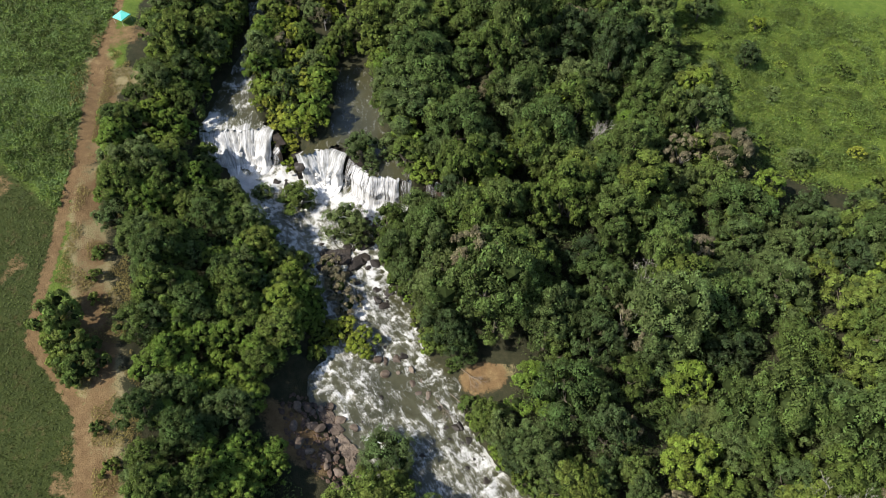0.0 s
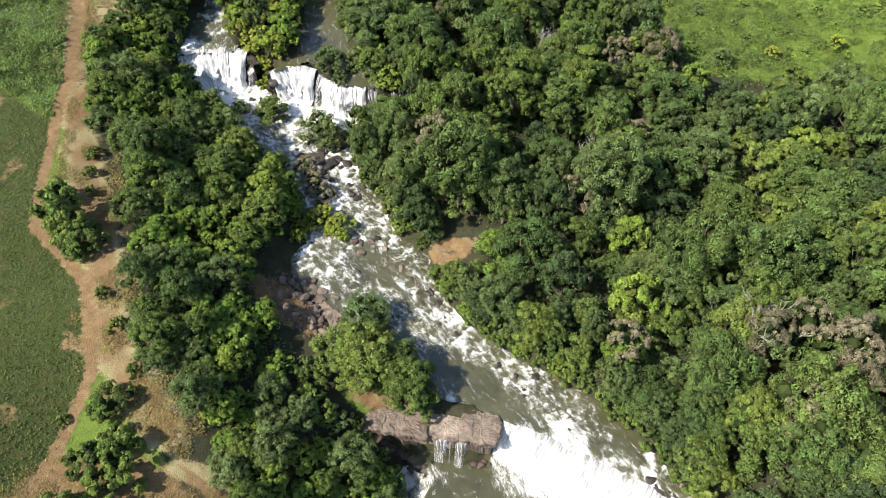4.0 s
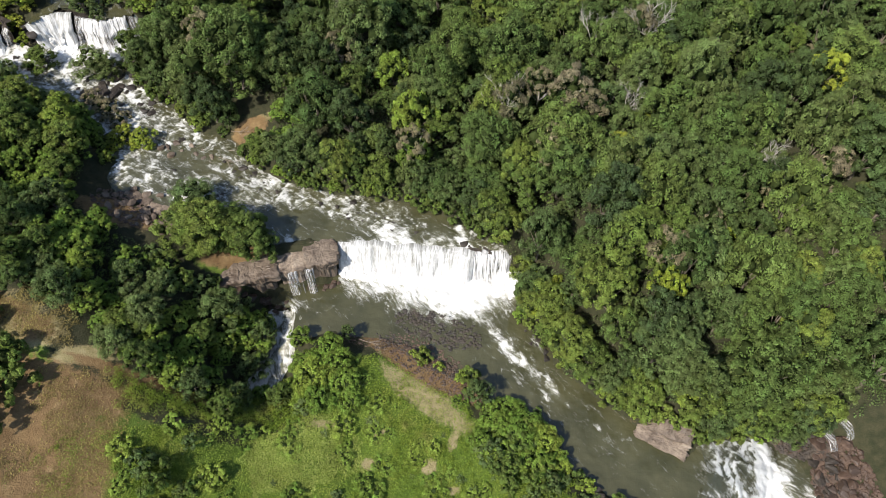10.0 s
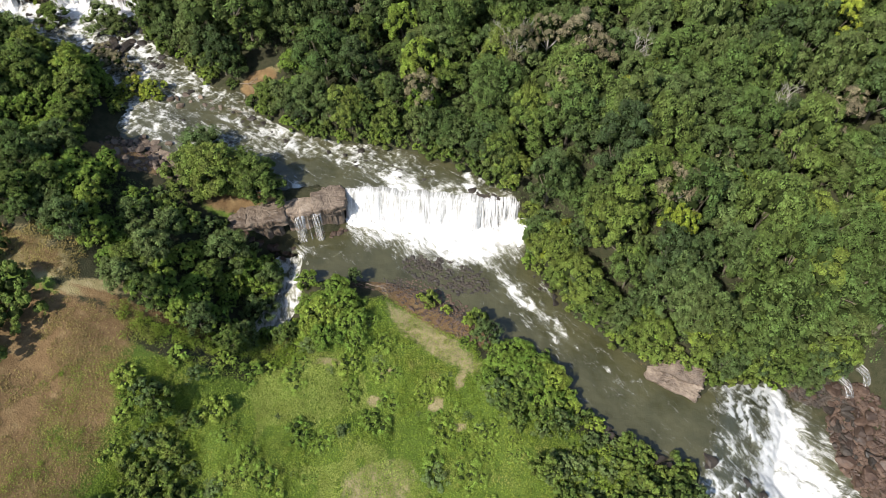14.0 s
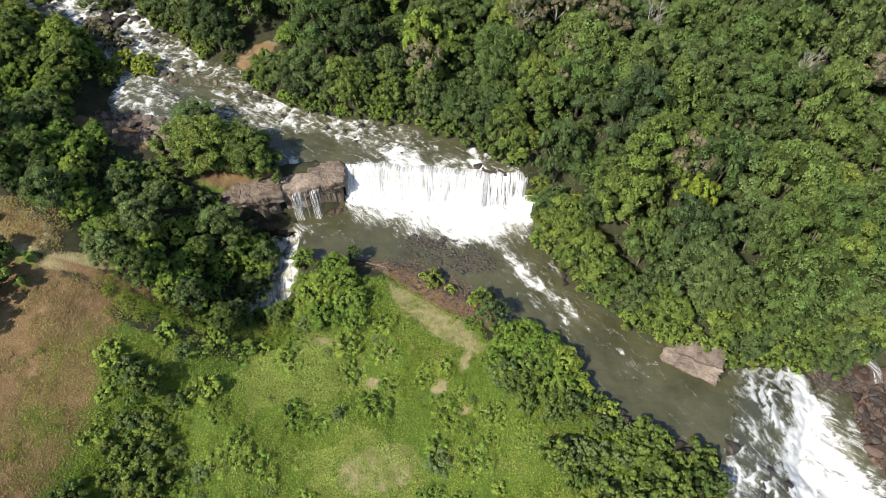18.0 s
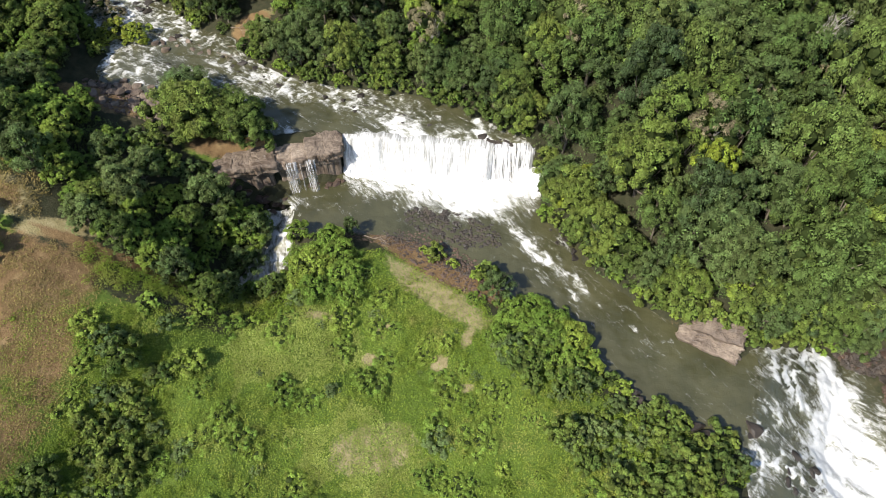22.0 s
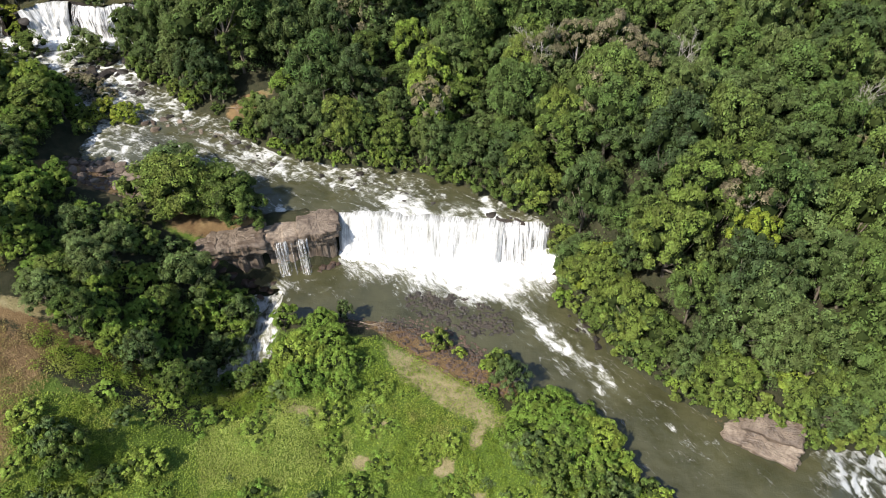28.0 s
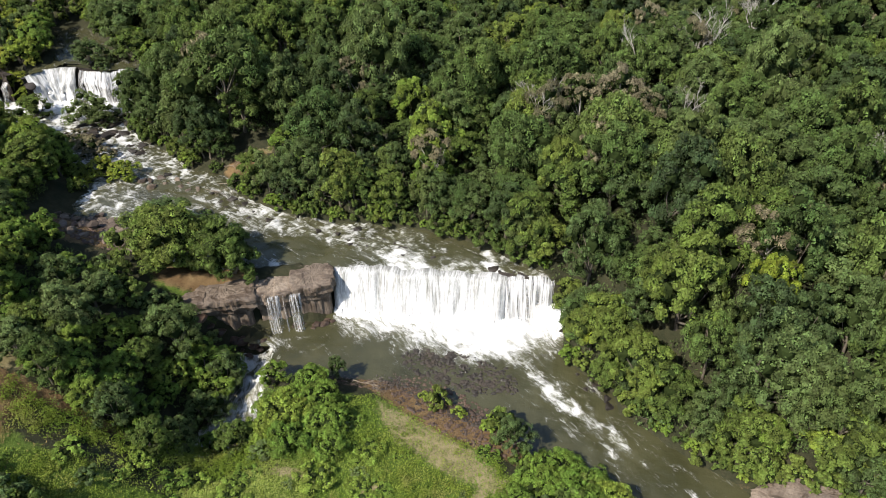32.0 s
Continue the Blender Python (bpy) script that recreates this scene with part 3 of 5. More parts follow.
# ---- water ----


def water_sheet(name, reach, step, flow, foam_of, label):
    """The surface of one reach on a grid; foam and flow are stored for the material."""
    poly = REACHES[reach]
    px, py = np.array(poly).T
    ax, ay = np.arange(px.min() - 2, px.max() + 2, step), np.arange(py.min() - 2, py.max() + 2, step)
    x, y = [a.ravel() for a in np.meshgrid(ax, ay, indexing="ij")]
    d = signed_distance(poly, x, y)
    keep = d < 0.9
    if reach == "mid":
        keep &= (y > 0.9) | (x < -20.6)
    if reach == "pool":
        keep &= chute(x, y) < 0.03
    foam = np.clip(foam_of(x, y, d), 0, 1.2)
    fx, fy = flow
    u, v = x * fx + y * fy, -x * fy + y * fx
    chop = 0.34 * wave(u * 0.8, v, 2.2, 21) + 0.16 * wave(u, v, 0.8, 22)
    calm = np.clip((y - 0.6) / 3.5, 0.15, 1) if reach == "mid" else 1.0
    z = level(reach, x, y) + chop * (0.25 + 1.5 * foam) * calm
    idx = -np.ones(len(x), int)
    idx[keep] = np.arange(keep.sum())
    f = grid_faces(len(ax), len(ay))
    f = f[(idx[f] >= 0).all(1)]
    ob = mesh_object(name, np.stack([x, y, z], 1)[keep], idx[f], WATER)
    ob.data.attributes.new("foam", "FLOAT", "POINT").data.foreach_set("value", foam[keep].astype(np.float32))
    uv = ob.data.uv_layers.new(name="flow")
    loops = np.empty(len(ob.data.loops), np.int32)
    ob.data.loops.foreach_get("vertex_index", loops)
    uv.data.foreach_set("uv", np.stack([u[keep], v[keep]], 1)[loops].astype(np.float32).ravel())
    return tagged(ob, label, "river", kind="structure")


UPPER_BASE = [(-128, 48.5), (-119, 48), (-113, 56), (-106, 54.5), (-97, 56), (-88, 59.5), (-83, 61)]


def breakers(u, v, size, seed):
    """Breaking crests across a current that runs along u: white at once, then a trail that thins out."""
    p = u / size + 0.9 * wave(u * 0.6, v, size * 0.9, seed) + 0.5 * wave(u, v, size * 0.35, seed + 1)
    trail = np.mod(p, 1.0)
    strong = np.clip(0.62 + 0.9 * wave(u * 0.7, v, size * 0.7, seed + 2), 0, 1)
    return strong * np.clip(trail / 0.06, 0, 1) * np.clip(1.05 - trail * 1.5, 0, 1)


LIP_X = [-20, -13, -11.5, -9.5, -7, -4, -1, 3, 6, 8.5, 10.5, 15, 20]
LIP_REACH = [0.8, 1.6, 4.6, 8.0, 9.8, 6.8, 3.4, 4.6, 6.6, 7.6, 4.0, 2.6, 1.4]


def mid_foam(x, y, d):
    u, v = 0.90 * x - 0.43 * y, 0.43 * x + 0.90 * y
    f = 0.165 + 0.05 * wave(x, y, 14, 31) + 0.34 * breakers(u, v, 5.2, 131) * np.clip(0.8 + 0.5 * wave(x, y, 11, 36), 0.3, 1) + 0.22 * breakers(u, v, 2.4, 141)
    upper = np.clip((-x - 76) / 8, 0, 1)
    f = f + upper * (0.06 + 0.25 * breakers(u, v, 4.0, 151)) + 0.32 * np.clip(1.1 - line_distance(UPPER_BASE, x, y) / 3.4, 0, 1)
    f = f * (1 - 0.85 * blob(x, y, -73, 6, 12, 5, -10)) * (1 - 0.7 * blob(x, y, -28, 5, 13, 4, -8)) * (1 - 0.6 * blob(x, y, 1, 10, 8, 3, -25)) * (1 - 0.5 * blob(x, y, -62, 21, 7, 5, 0))
    reach = np.interp(x, LIP_X, LIP_REACH) * (1 + 0.3 * wave(x, y, 2.5, 34)) + 0.5 * wave(x, y, 1.2, 35)
    white = np.clip((reach + 1.0 - y) / 2.4, 0, 1) * (x > -20.3)
    return np.maximum(f, white * (0.34 + 0.32 * wave(u * 0.4, v, 1.6, 33) + 0.12 * np.clip(1 - y / 2.5, 0, 1)))


# streaks of broken water in the pool: (x, y, length, width, turn)
STREAKS = [(18.6, -18.6, 3.4, 1.1, -40), (21.5, -21.2, 3.6, 1.7, -45), (25.2, -24.4, 3.0, 1.1, -38), (22.6, -26.2, 2.6, 0.8, -60), (27.0, -17.6, 2.8, 0.7, -55), (25.0, -20.0, 2.6, 0.5, -60), (30.3, -29.0, 2.6, 0.8, -50), (28.6, -31.0, 1.8, 0.6, -60), (40.0, -37.6, 1.4, 0.7, -40), (34.6, -33.0, 1.6, 0.4, -50), (-24.4, -11.0, 4.2, 0.6, 15), (-21.6, -13.4, 2.4, 0.5, 40), (-26.0, -13.2, 2.6, 0.5, -20), (12.0, -11.5, 3.0, 1.0, -70), (17.0, -15.2, 2.4, 0.8, -50)]


def pool_foam(x, y, d):
    base = np.interp(x, [-21, -14, -8, 1, 8, 13, 17, 23], [4.0, 6.0, 7.8, 10.0, 12.2, 10.5, 9.5, 6.5]) + 1.8 * wave(x, y, 5, 41) + 0.9 * wave(x, y, 1.8, 43)
    f = 0.64 * np.clip((base + 5.0 + y) / 10.5, 0, 1) ** 0.85 * (x > -20.5)
    f = f * (1 + 0.12 * wave(x, 0.4 * y, 1.5, 45))
    for cx, cy, long, wide, turn in STREAKS:
        f = f + 0.23 * blob(x + 0.9 * wave(x, y, 2.2, 46), y + 0.9 * wave(x, y, 2.2, 47), cx, cy, long, wide, turn) * np.clip(0.75 + 0.5 * wave(x, y, 1.1, 48), 0, 1.1)
    f = f + 0.09 * blob(x, y, 24, -24, 13, 5, -50) + 0.10 * blob(x, y, 14, -9, 7, 5, -50)
    f = f + 0.3 * blob(x, y, -31, -14, 3, 3) + 0.14 * np.clip((x - 58) / 4, 0, 1)
    return f + 0.03 + 0.06 * wave(x, y, 9, 42)


def lower_foam(x, y, d):
    s = chute(x, y)
    wx = x + 1.1 * wave(x, y, 2.6, 54) + 0.5 * wave(x, y, 1.0, 55)
    lo = np.interp(-y, [37, 42, 49, 54, 58, 62, 70], [76.0, 75.2, 72.4, 70.6, 71.0, 74.0, 79.0])
    hi = np.interp(-y, [37, 41, 50, 58, 68], [80.5, 84.0, 86.6, 89.0, 93.0])
    plume = np.clip(np.minimum((wx - lo) / 2.6 + 0.4, (hi - wx) / 5.0 + 0.25), 0, 1)
    u, v = 0.88 * x - 0.47 * y, 0.47 * x + 0.88 * y
    streak = 0.55 * breakers(u, v, 4.6, 53) + 0.24 * breakers(u, v, 2.0, 57) + 0.12 * wave(u * 0.25, v, 1.5, 51)
    streak = streak * np.clip((lo - x) / 3 + 1.2, 0.3, 1)
    shade = 0.20 * blob(x, y, 64.0, -47.0, 2.4, 1.4, -20)
    ropes = np.clip(0.75 + 0.5 * wave(u * 0.18, v, 1.4, 58) + 0.25 * wave(u * 0.5, v, 0.8, 59), 0.45, 1.2)
    return 0.17 + streak * np.clip(s / 0.25, 0.1, 1) - shade + 0.62 * plume * ropes


water_sheet("water_middle", "mid", 0.4, (0.90, -0.43), mid_foam, "brown-green river broken into white rapids over rocks")
water_sheet("water_pool", "pool", 0.4, (0.72, -0.69), pool_foam, "murky brown plunge pool with white foam under the falls")
water_sheet("water_lower", "lower", 0.4, (0.85, -0.52), lower_foam, "steep white cascade of river water between dark rocks")
water_sheet("water_side", "side", 0.4, (0.15, -0.99), lambda x, y, d: 0.42 + 0.24 * wave(x, y, 3, 81) + 0.18 * wave(0.4 * x, y, 1.1, 82), "white side chute leaving the pool under trees")
water_sheet("water_upper_left", "upper_left", 0.8, (0.6, -0.8), lambda x, y, d: 0.14 + 0.36 * breakers(0.45 * x - 0.89 * y, 0.89 * x + 0.45 * y, 7.0, 61) + 0.22 * np.clip(1 - (y - 56) / 4, 0, 1), "narrow upper channel with small white rapids")
water_sheet("water_upper_right", "upper_right", 0.8, (0.6, -0.8), lambda x, y, d: 0.12 + 0.0 * x, "calm brown water above the upper falls")


def curtain(name, lip, top, bottom, throw, parent, seed, mat=FALL, steps=34, apron=1.6, tiers=0.0):
    """A sheet of falling water: from the lip outward and down, with strands that stand proud."""
    pts = []
    for (ax, ay), (bx, by) in zip(lip, lip[1:]):
        n = max(2, int(math.hypot(bx - ax, by - ay) / 0.16))
        pts += [(ax + (bx - ax) * i / n, ay + (by - ay) * i / n) for i in range(n)]
    pts.append(lip[-1])
    p = np.array(pts)
    tan = np.gradient(p, axis=0)
    tan /= np.linalg.norm(tan, axis=1)[:, None]
    out = np.stack([tan[:, 1], -tan[:, 0]], 1)
    u = np.concatenate([[0], np.cumsum(np.linalg.norm(np.diff(p, axis=0), axis=1))])
    v = np.linspace(0, 1, steps)
    U, V = np.meshgrid(u, v, indexing="ij")
    wide = min(1.0, u[-1] / 4.0)
    ends = np.clip(np.minimum(u, u[-1] - u) / (0.9 * wide + 0.05), 0, 1) ** 0.6
    brink = (1 - 0.3 * tiers) * (0.8 * wave(u, 0 * u, 5.5, seed) + 0.3 * wave(u, 0 * u, 1.6, seed + 1)) * wide
    step = 0.5 + 0.22 * wave(u, 0 * u, 2.2, seed + 7)[:, None]
    tier = 0.10 * tiers * np.clip(1 - np.abs(V - step) / 0.12, 0, 1)
    back = 1.2 if tiers else 2.4
    start = 0.7 * (back / (throw + back)) ** 2
    fall = np.clip((V - start) / (0.78 - start), 0, 1)
    splash = np.clip((V - 0.78) / 0.22, 0, 1)
    o = -back + (throw + back) * np.sqrt(np.clip(V / 0.78, 0, 1)) * (0.75 + 0.25 * ends[:, None]) + brink[:, None] * (1 - 0.4 * V) * np.clip(V * 9, 0, 1)
    o = o + (0.10 + 0.45 * V) * (1 - 0.5 * tiers) * (0.55 * wave(U, V * 1.2, 1.7, seed + 2) + 0.4 * wave(U, V * 2.0, 0.5, seed + 3)) * wide
    o = o + tier * (top - bottom) * 0.7 + splash * apron * (1 + 0.6 * wave(U, V * 2, 1.6, seed + 6))
    drop = fall ** 1.25 * (1 - tier * 0.8)
    z = top - (top - bottom) * drop + 0.42 * wave(U, 0 * V, 3.0, seed + 4) * (1 - V) * wide
    z = z + np.where(fall >= 1, 0.5 * (1 - splash) * (1 + wave(U, V * 3, 0.8, seed + 8)), 0) - 0.25 * (V < 0.02) + 0.09 * np.clip(-o, 0, 3) * (bottom < 1)
    x = p[:, 0][:, None] + out[:, 0][:, None] * o
    y = p[:, 1][:, None] + out[:, 1][:, None] * o
    if tiers:
        rough = tiers * np.clip(V * 4, 0, 1)
        x, y = x + rough * 0.10 * wave(U, z, 0.9, seed + 12), y + rough * 0.14 * wave(U + 40, z, 0.9, seed + 13)
        z = z + rough * 0.12 * wave(U, V * 9, 0.8, seed + 14)
    faces = grid_faces(len(u), steps)
    ob = mesh_object(name, np.stack([x, y, z], -1).reshape(-1, 3), faces, mat, parent)
    uv = ob.data.uv_layers.new(name="flow")
    loops = np.empty(len(ob.data.loops), np.int32)
    ob.data.loops.foreach_get("vertex_index", loops)
    flow = np.stack([U, (1 - V) * (top - bottom)], -1).reshape(-1, 2)
    uv.data.foreach_set("uv", flow[loops].astype(np.float32).ravel())
    return ob


def empty(name, x, y, z):
    ob = new(name)
    ob.location = (x, y, z)
    return ob


main_fall = tagged(new("waterfall"), "wide white curtain waterfall dropping into a brown pool", "waterfall")
curtain("curtain", [(-20.4, -0.3), (-15, -0.7), (-11, -0.6), (-5, -0.8), (0, -0.6), (6, -0.9), (11.8, -1.3)], 7.55, -0.3, 2.6, main_fall, 5)
curtain("thin_curtain", [(11.4, -1.2), (14.5, -1.2), (18.2, -1.0), (20.5, -1.0)], 7.45, -0.3, 1.9, main_fall, 9, TORN, apron=1.4)
curtain("curtain", [(17.0, -3.4), (19.6, -3.2), (22.6, -4.0)], 3.2, -0.3, 2.2, main_fall, 8, apron=1.4)

for i, (a, c, throw) in enumerate([(-30.8, -28.4, 1.5), (-27.9, -27.5, 1.4), (-26.8, -24.8, 1.5)]):
    curtain("trickle", [(a, 0.293 * a + 0.1), (c, 0.293 * c + 0.1)], 7.1, 0.0, throw, main_fall, 170 + i, VEIL, apron=0.3)
curtain("trickle", [(-42.5, -12.4), (-41.7, -12.3)], 6.6, 2.0, 0.7, main_fall, 74, VEIL, apron=0.3)

low_fall = tagged(new("waterfall"), "small side stream falling over red-brown boulders", "waterfall")
curtain("trickle", [(91.6, -35.0), (93.0, -33.8)], -5.2, -10.6, 3.4, low_fall, 76, VEIL, apron=0.3)
curtain("trickle", [(95.4, -33.0), (97.0, -31.8)], -4.0, -8.6, 2.6, low_fall, 77, VEIL, apron=0.3)

upper_fall = tagged(new("waterfall"), "high upper waterfall split by bushes into white chutes", "waterfall")
curtain("left_curtain", [(-137, 50.8), (-133.5, 53.6), (-130, 57), (-126.5, 59.0), (-121.5, 60.2)], UPPER_Z - 0.05, 11.3, 6.0, upper_fall, 15, FALL, apron=2.6, tiers=1.0)
curtain("inner_strand", [(-121, 59), (-118, 57.2)], UPPER_Z - 2.5, 11.3, 2.2, upper_fall, 26, VEIL, apron=0.8, tiers=1.0)
curtain("middle_curtain", [(-111.4, 56.2), (-109.2, 59.8), (-105.6, 61.8), (-101.4, 62.3)], UPPER_Z - 0.05, 11.3, 4.4, upper_fall, 17, FALL, apron=2.6, tiers=1.0)
curtain("middle_strand", [(-101.0, 62.2), (-98.6, 61.2)], UPPER_Z - 1.0, 11.4, 2.6, upper_fall, 28, VEIL, apron=0.8, tiers=1.0)
curtain("right_curtain", [(-98.2, 60.6), (-95, 60.0), (-92.5, 60.0), (-89, 61.6), (-86.4, 62.6)], UPPER_Z - 0.3, 11.4, 2.6, upper_fall, 18, TORN, apron=2.0, tiers=1.0)
curtain("right_strand", [(-86.2, 62.6), (-83.6, 63.6)], UPPER_Z - 0.4, 11.6, 1.8, upper_fall, 30, VEIL, apron=0.5, tiers=1.0)
curtain("thin_curtain", [(-80.2, 64.4), (-77.2, 65.5)], 17.8, 12.6, 1.4, upper_fall, 19, VEIL, apron=0.5)
curtain("thin_curtain", [(-76.8, 65.7), (-73.8, 66.9)], 17.8, 12.6, 1.2, upper_fall, 20, VEIL, apron=0.5)

# ---- trees ----


def leaf_cards(centres, radii, aims, count, size, rng):
    """Small folded leaves over the outer side of each spray of a crown. Returns corners, faces and a shade for each spray."""
    c, r, aim = np.array(centres), np.array(radii), np.array(aims)
    pick = rng.choice(len(c), count, p=r ** 2 / (r ** 2).sum())
    d = rng.normal(size=(count, 3))
    d /= np.linalg.norm(d, axis=1)[:, None]
    side = (d * aim[pick]).sum(1)
    d = np.where((side < -0.1)[:, None], d - 2 * side[:, None] * aim[pick], d)
    p = c[pick] + d * (r[pick] * np.abs(rng.normal(0.94, 0.15, count)))[:, None] * np.array([1, 1, 0.8])
    n = d + rng.normal(size=(count, 3)) * 0.34 + np.array([0, 0, 0.2])
    n /= np.linalg.norm(n, axis=1)[:, None]
    a = np.cross(n, rng.normal(size=(count, 3)))
    a /= np.linalg.norm(a, axis=1)[:, None]
    b = np.cross(n, a)
    s = size * (0.5 + 1.3 * rng.random(count) ** 2)[:, None]
    q = np.stack([p - a * s, p - b * s * 0.62 + n * s * 0.18, p + a * s, p + b * s * 0.62 + n * s * 0.18], 1)
    return q.reshape(-1, 3), np.arange(count * 4).reshape(-1, 4), rng.uniform(0, 1, len(c))[pick]


ICO_V, ICO_F = None, None


def ico():
    global ICO_V, ICO_F
    if ICO_V is None:
        bm = bmesh.new()
        bmesh.ops.create_icosphere(bm, subdivisions=1, radius=1)
        ICO_V = np.array([v.co[:] for v in bm.verts])
        ICO_F = np.array([[v.index for v in f.verts] for f in bm.faces])
        bm.free()
    return ICO_V, ICO_F


def crown_mesh(name, mat, radius, rise, base, lobes, cards, size, seed, core=0.60):
    """A dome of boughs, each bough a cushion of leafy sprays round a core coloured dark for inner shade. radius: half
    its width; rise: its height; base: where it begins.
    """
    rng = np.random.RandomState(seed)
    cs, rs = [], []
    boughs = max(6, int(lobes * 0.75))
    lean = rng.uniform(-0.15, 0.15, 2) * radius
    for i in range(boughs):
        a = i * 2.39996 + rng.uniform(-0.4, 0.4)
        polar = math.acos(1 - 1.15 * (i + 0.5) / boughs)
        k = rng.uniform(0.55, 0.95)
        r = radius * rng.uniform(0.22, 0.42)
        q = radius * k * math.sin(polar)
        z = base + 0.12 * rise + (rise * 0.88 - r * 0.8) * math.cos(polar) * rng.uniform(0.80, 1.06)
        cs.append((q * math.cos(a) + lean[0] * math.cos(polar), q * math.sin(a) + lean[1] * math.cos(polar), max(z, r * 0.5)))
        rs.append(r)
    cs.append((0, 0, base + rise * 0.3))
    rs.append(min(radius * 0.55, rise * 0.45))
    tips, small, aims = [], [], []
    middle = np.array((0, 0, base + rise * 0.15))
    for c, r in zip(cs[:-1], rs[:-1]):
        out = np.array(c) - middle
        out = out / (np.linalg.norm(out) + 1e-6) + np.array((0, 0, 0.5))
        out /= np.linalg.norm(out)
        for k in range(13):
            d = rng.normal(size=3) * 0.8 + out
            d /= np.linalg.norm(d)
            if d[2] < -0.35:
                d[2] *= -1
            tips.append(np.array(c) + d * r * rng.uniform(0.6, 1.06) * np.array([1, 1, 0.8]))
            small.append(r * rng.uniform(0.20, 0.42))
            aim = d + 0.5 * out
            aims.append(aim / np.linalg.norm(aim))
    v, f, shade = leaf_cards(tips, small, aims, int(cards * 5.6), size * 0.47, rng)
    # Bough cores, whose dark colour stands in for shade between the sprays.
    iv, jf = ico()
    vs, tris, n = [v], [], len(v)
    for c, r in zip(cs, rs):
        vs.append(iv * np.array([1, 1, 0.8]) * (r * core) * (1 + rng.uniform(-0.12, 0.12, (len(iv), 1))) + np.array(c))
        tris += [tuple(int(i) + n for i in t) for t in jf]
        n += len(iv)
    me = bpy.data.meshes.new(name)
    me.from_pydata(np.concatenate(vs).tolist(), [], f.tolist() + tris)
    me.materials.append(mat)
    me.materials.append(LEAF_INNER_SHADE)
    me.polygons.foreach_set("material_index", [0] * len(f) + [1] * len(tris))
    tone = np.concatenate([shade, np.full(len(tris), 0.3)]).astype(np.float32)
    me.attributes.new("spray", "FLOAT", "FACE").data.foreach_set("value", tone)
    return me, cs


def tube(bm, pts, radii, sides=6):
    """A tapered limb along points."""
    rings = []
    for i, (p, r) in enumerate(zip(pts, radii)):
        p = Vector(p)
        t = Vector(pts[min(i + 1, len(pts) - 1)]) - Vector(pts[max(i - 1, 0)])
        a = t.orthogonal().normalized()
        b = t.cross(a).normalized()
        rings.append([bm.verts.new(p + (a * math.cos(k * 6.2832 / sides) + b * math.sin(k * 6.2832 / sides)) * r) for k in range(sides)])
    for lo, hi in zip(rings, rings[1:]):
        for k in range(sides):
            bm.faces.new((lo[k], lo[(k + 1) % sides], hi[(k + 1) % sides], hi[k]))
    bm.faces.new(rings[-1])


def trunk_mesh(name, mat, base, thick, cs, seed):
    rng = random.Random(seed)
    bm = bmesh.new()
    bend = (rng.uniform(-0.5, 0.5), rng.uniform(-0.5, 0.5))
    fork = (bend[0], bend[1], base * 0.75)
    tube(bm, [(0, 0, -1.2), (bend[0] * 0.4, bend[1] * 0.4, base * 0.35), fork, (bend[0] * 1.3, bend[1] * 1.3, base * 1.25)], [thick * 1.35, thick, thick * 0.75, thick * 0.35], 7)
    for c in rng.sample(cs, min(6, len(cs))):
        midp = [(fork[k] + c[k]) / 2 + rng.uniform(-0.3, 0.3) for k in range(3)]
        tube(bm, [fork, midp, c], [thick * 0.5, thick * 0.3, thick * 0.1], 5)
    me = bpy.data.meshes.new(name)
    bm.to_mesh(me)
    bm.free()
    me.materials.append(mat)
    me.polygons.foreach_set("use_smooth", [True] * len(me.polygons))
    return me


class TreeKind:
    """A few models of one kind of tree; each planting is a tree of its own with trunk and crown."""

    def __init__(self, name, label, mat, radius, rise, base, lobes, cards, size, models, seed, bark=None, group=""):
        self.name, self.label, self.group, self.models, self.count = name, label, group, [], 0
        self.radius, self.rise, self.base = radius, rise, base
        for i in range(models):
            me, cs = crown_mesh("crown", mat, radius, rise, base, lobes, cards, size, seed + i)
            self.models.append((me, trunk_mesh("trunk", bark or BARK, base, 0.024 * (base + rise), cs, seed + i)))

    def plant(self, x, y, z, scale, rng, tall=1.0):
        root = new(self.name)
        root.location = (x, y, z)
        root.rotation_euler = (rng.uniform(-0.06, 0.06), rng.uniform(-0.06, 0.06), rng.uniform(0, 6.283))
        root.scale = (scale, scale, scale * tall)
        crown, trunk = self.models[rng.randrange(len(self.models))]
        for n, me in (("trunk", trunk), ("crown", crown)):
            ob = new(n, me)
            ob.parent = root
        self.count += 1
        return tagged(root, self.label, "tree", self.group)


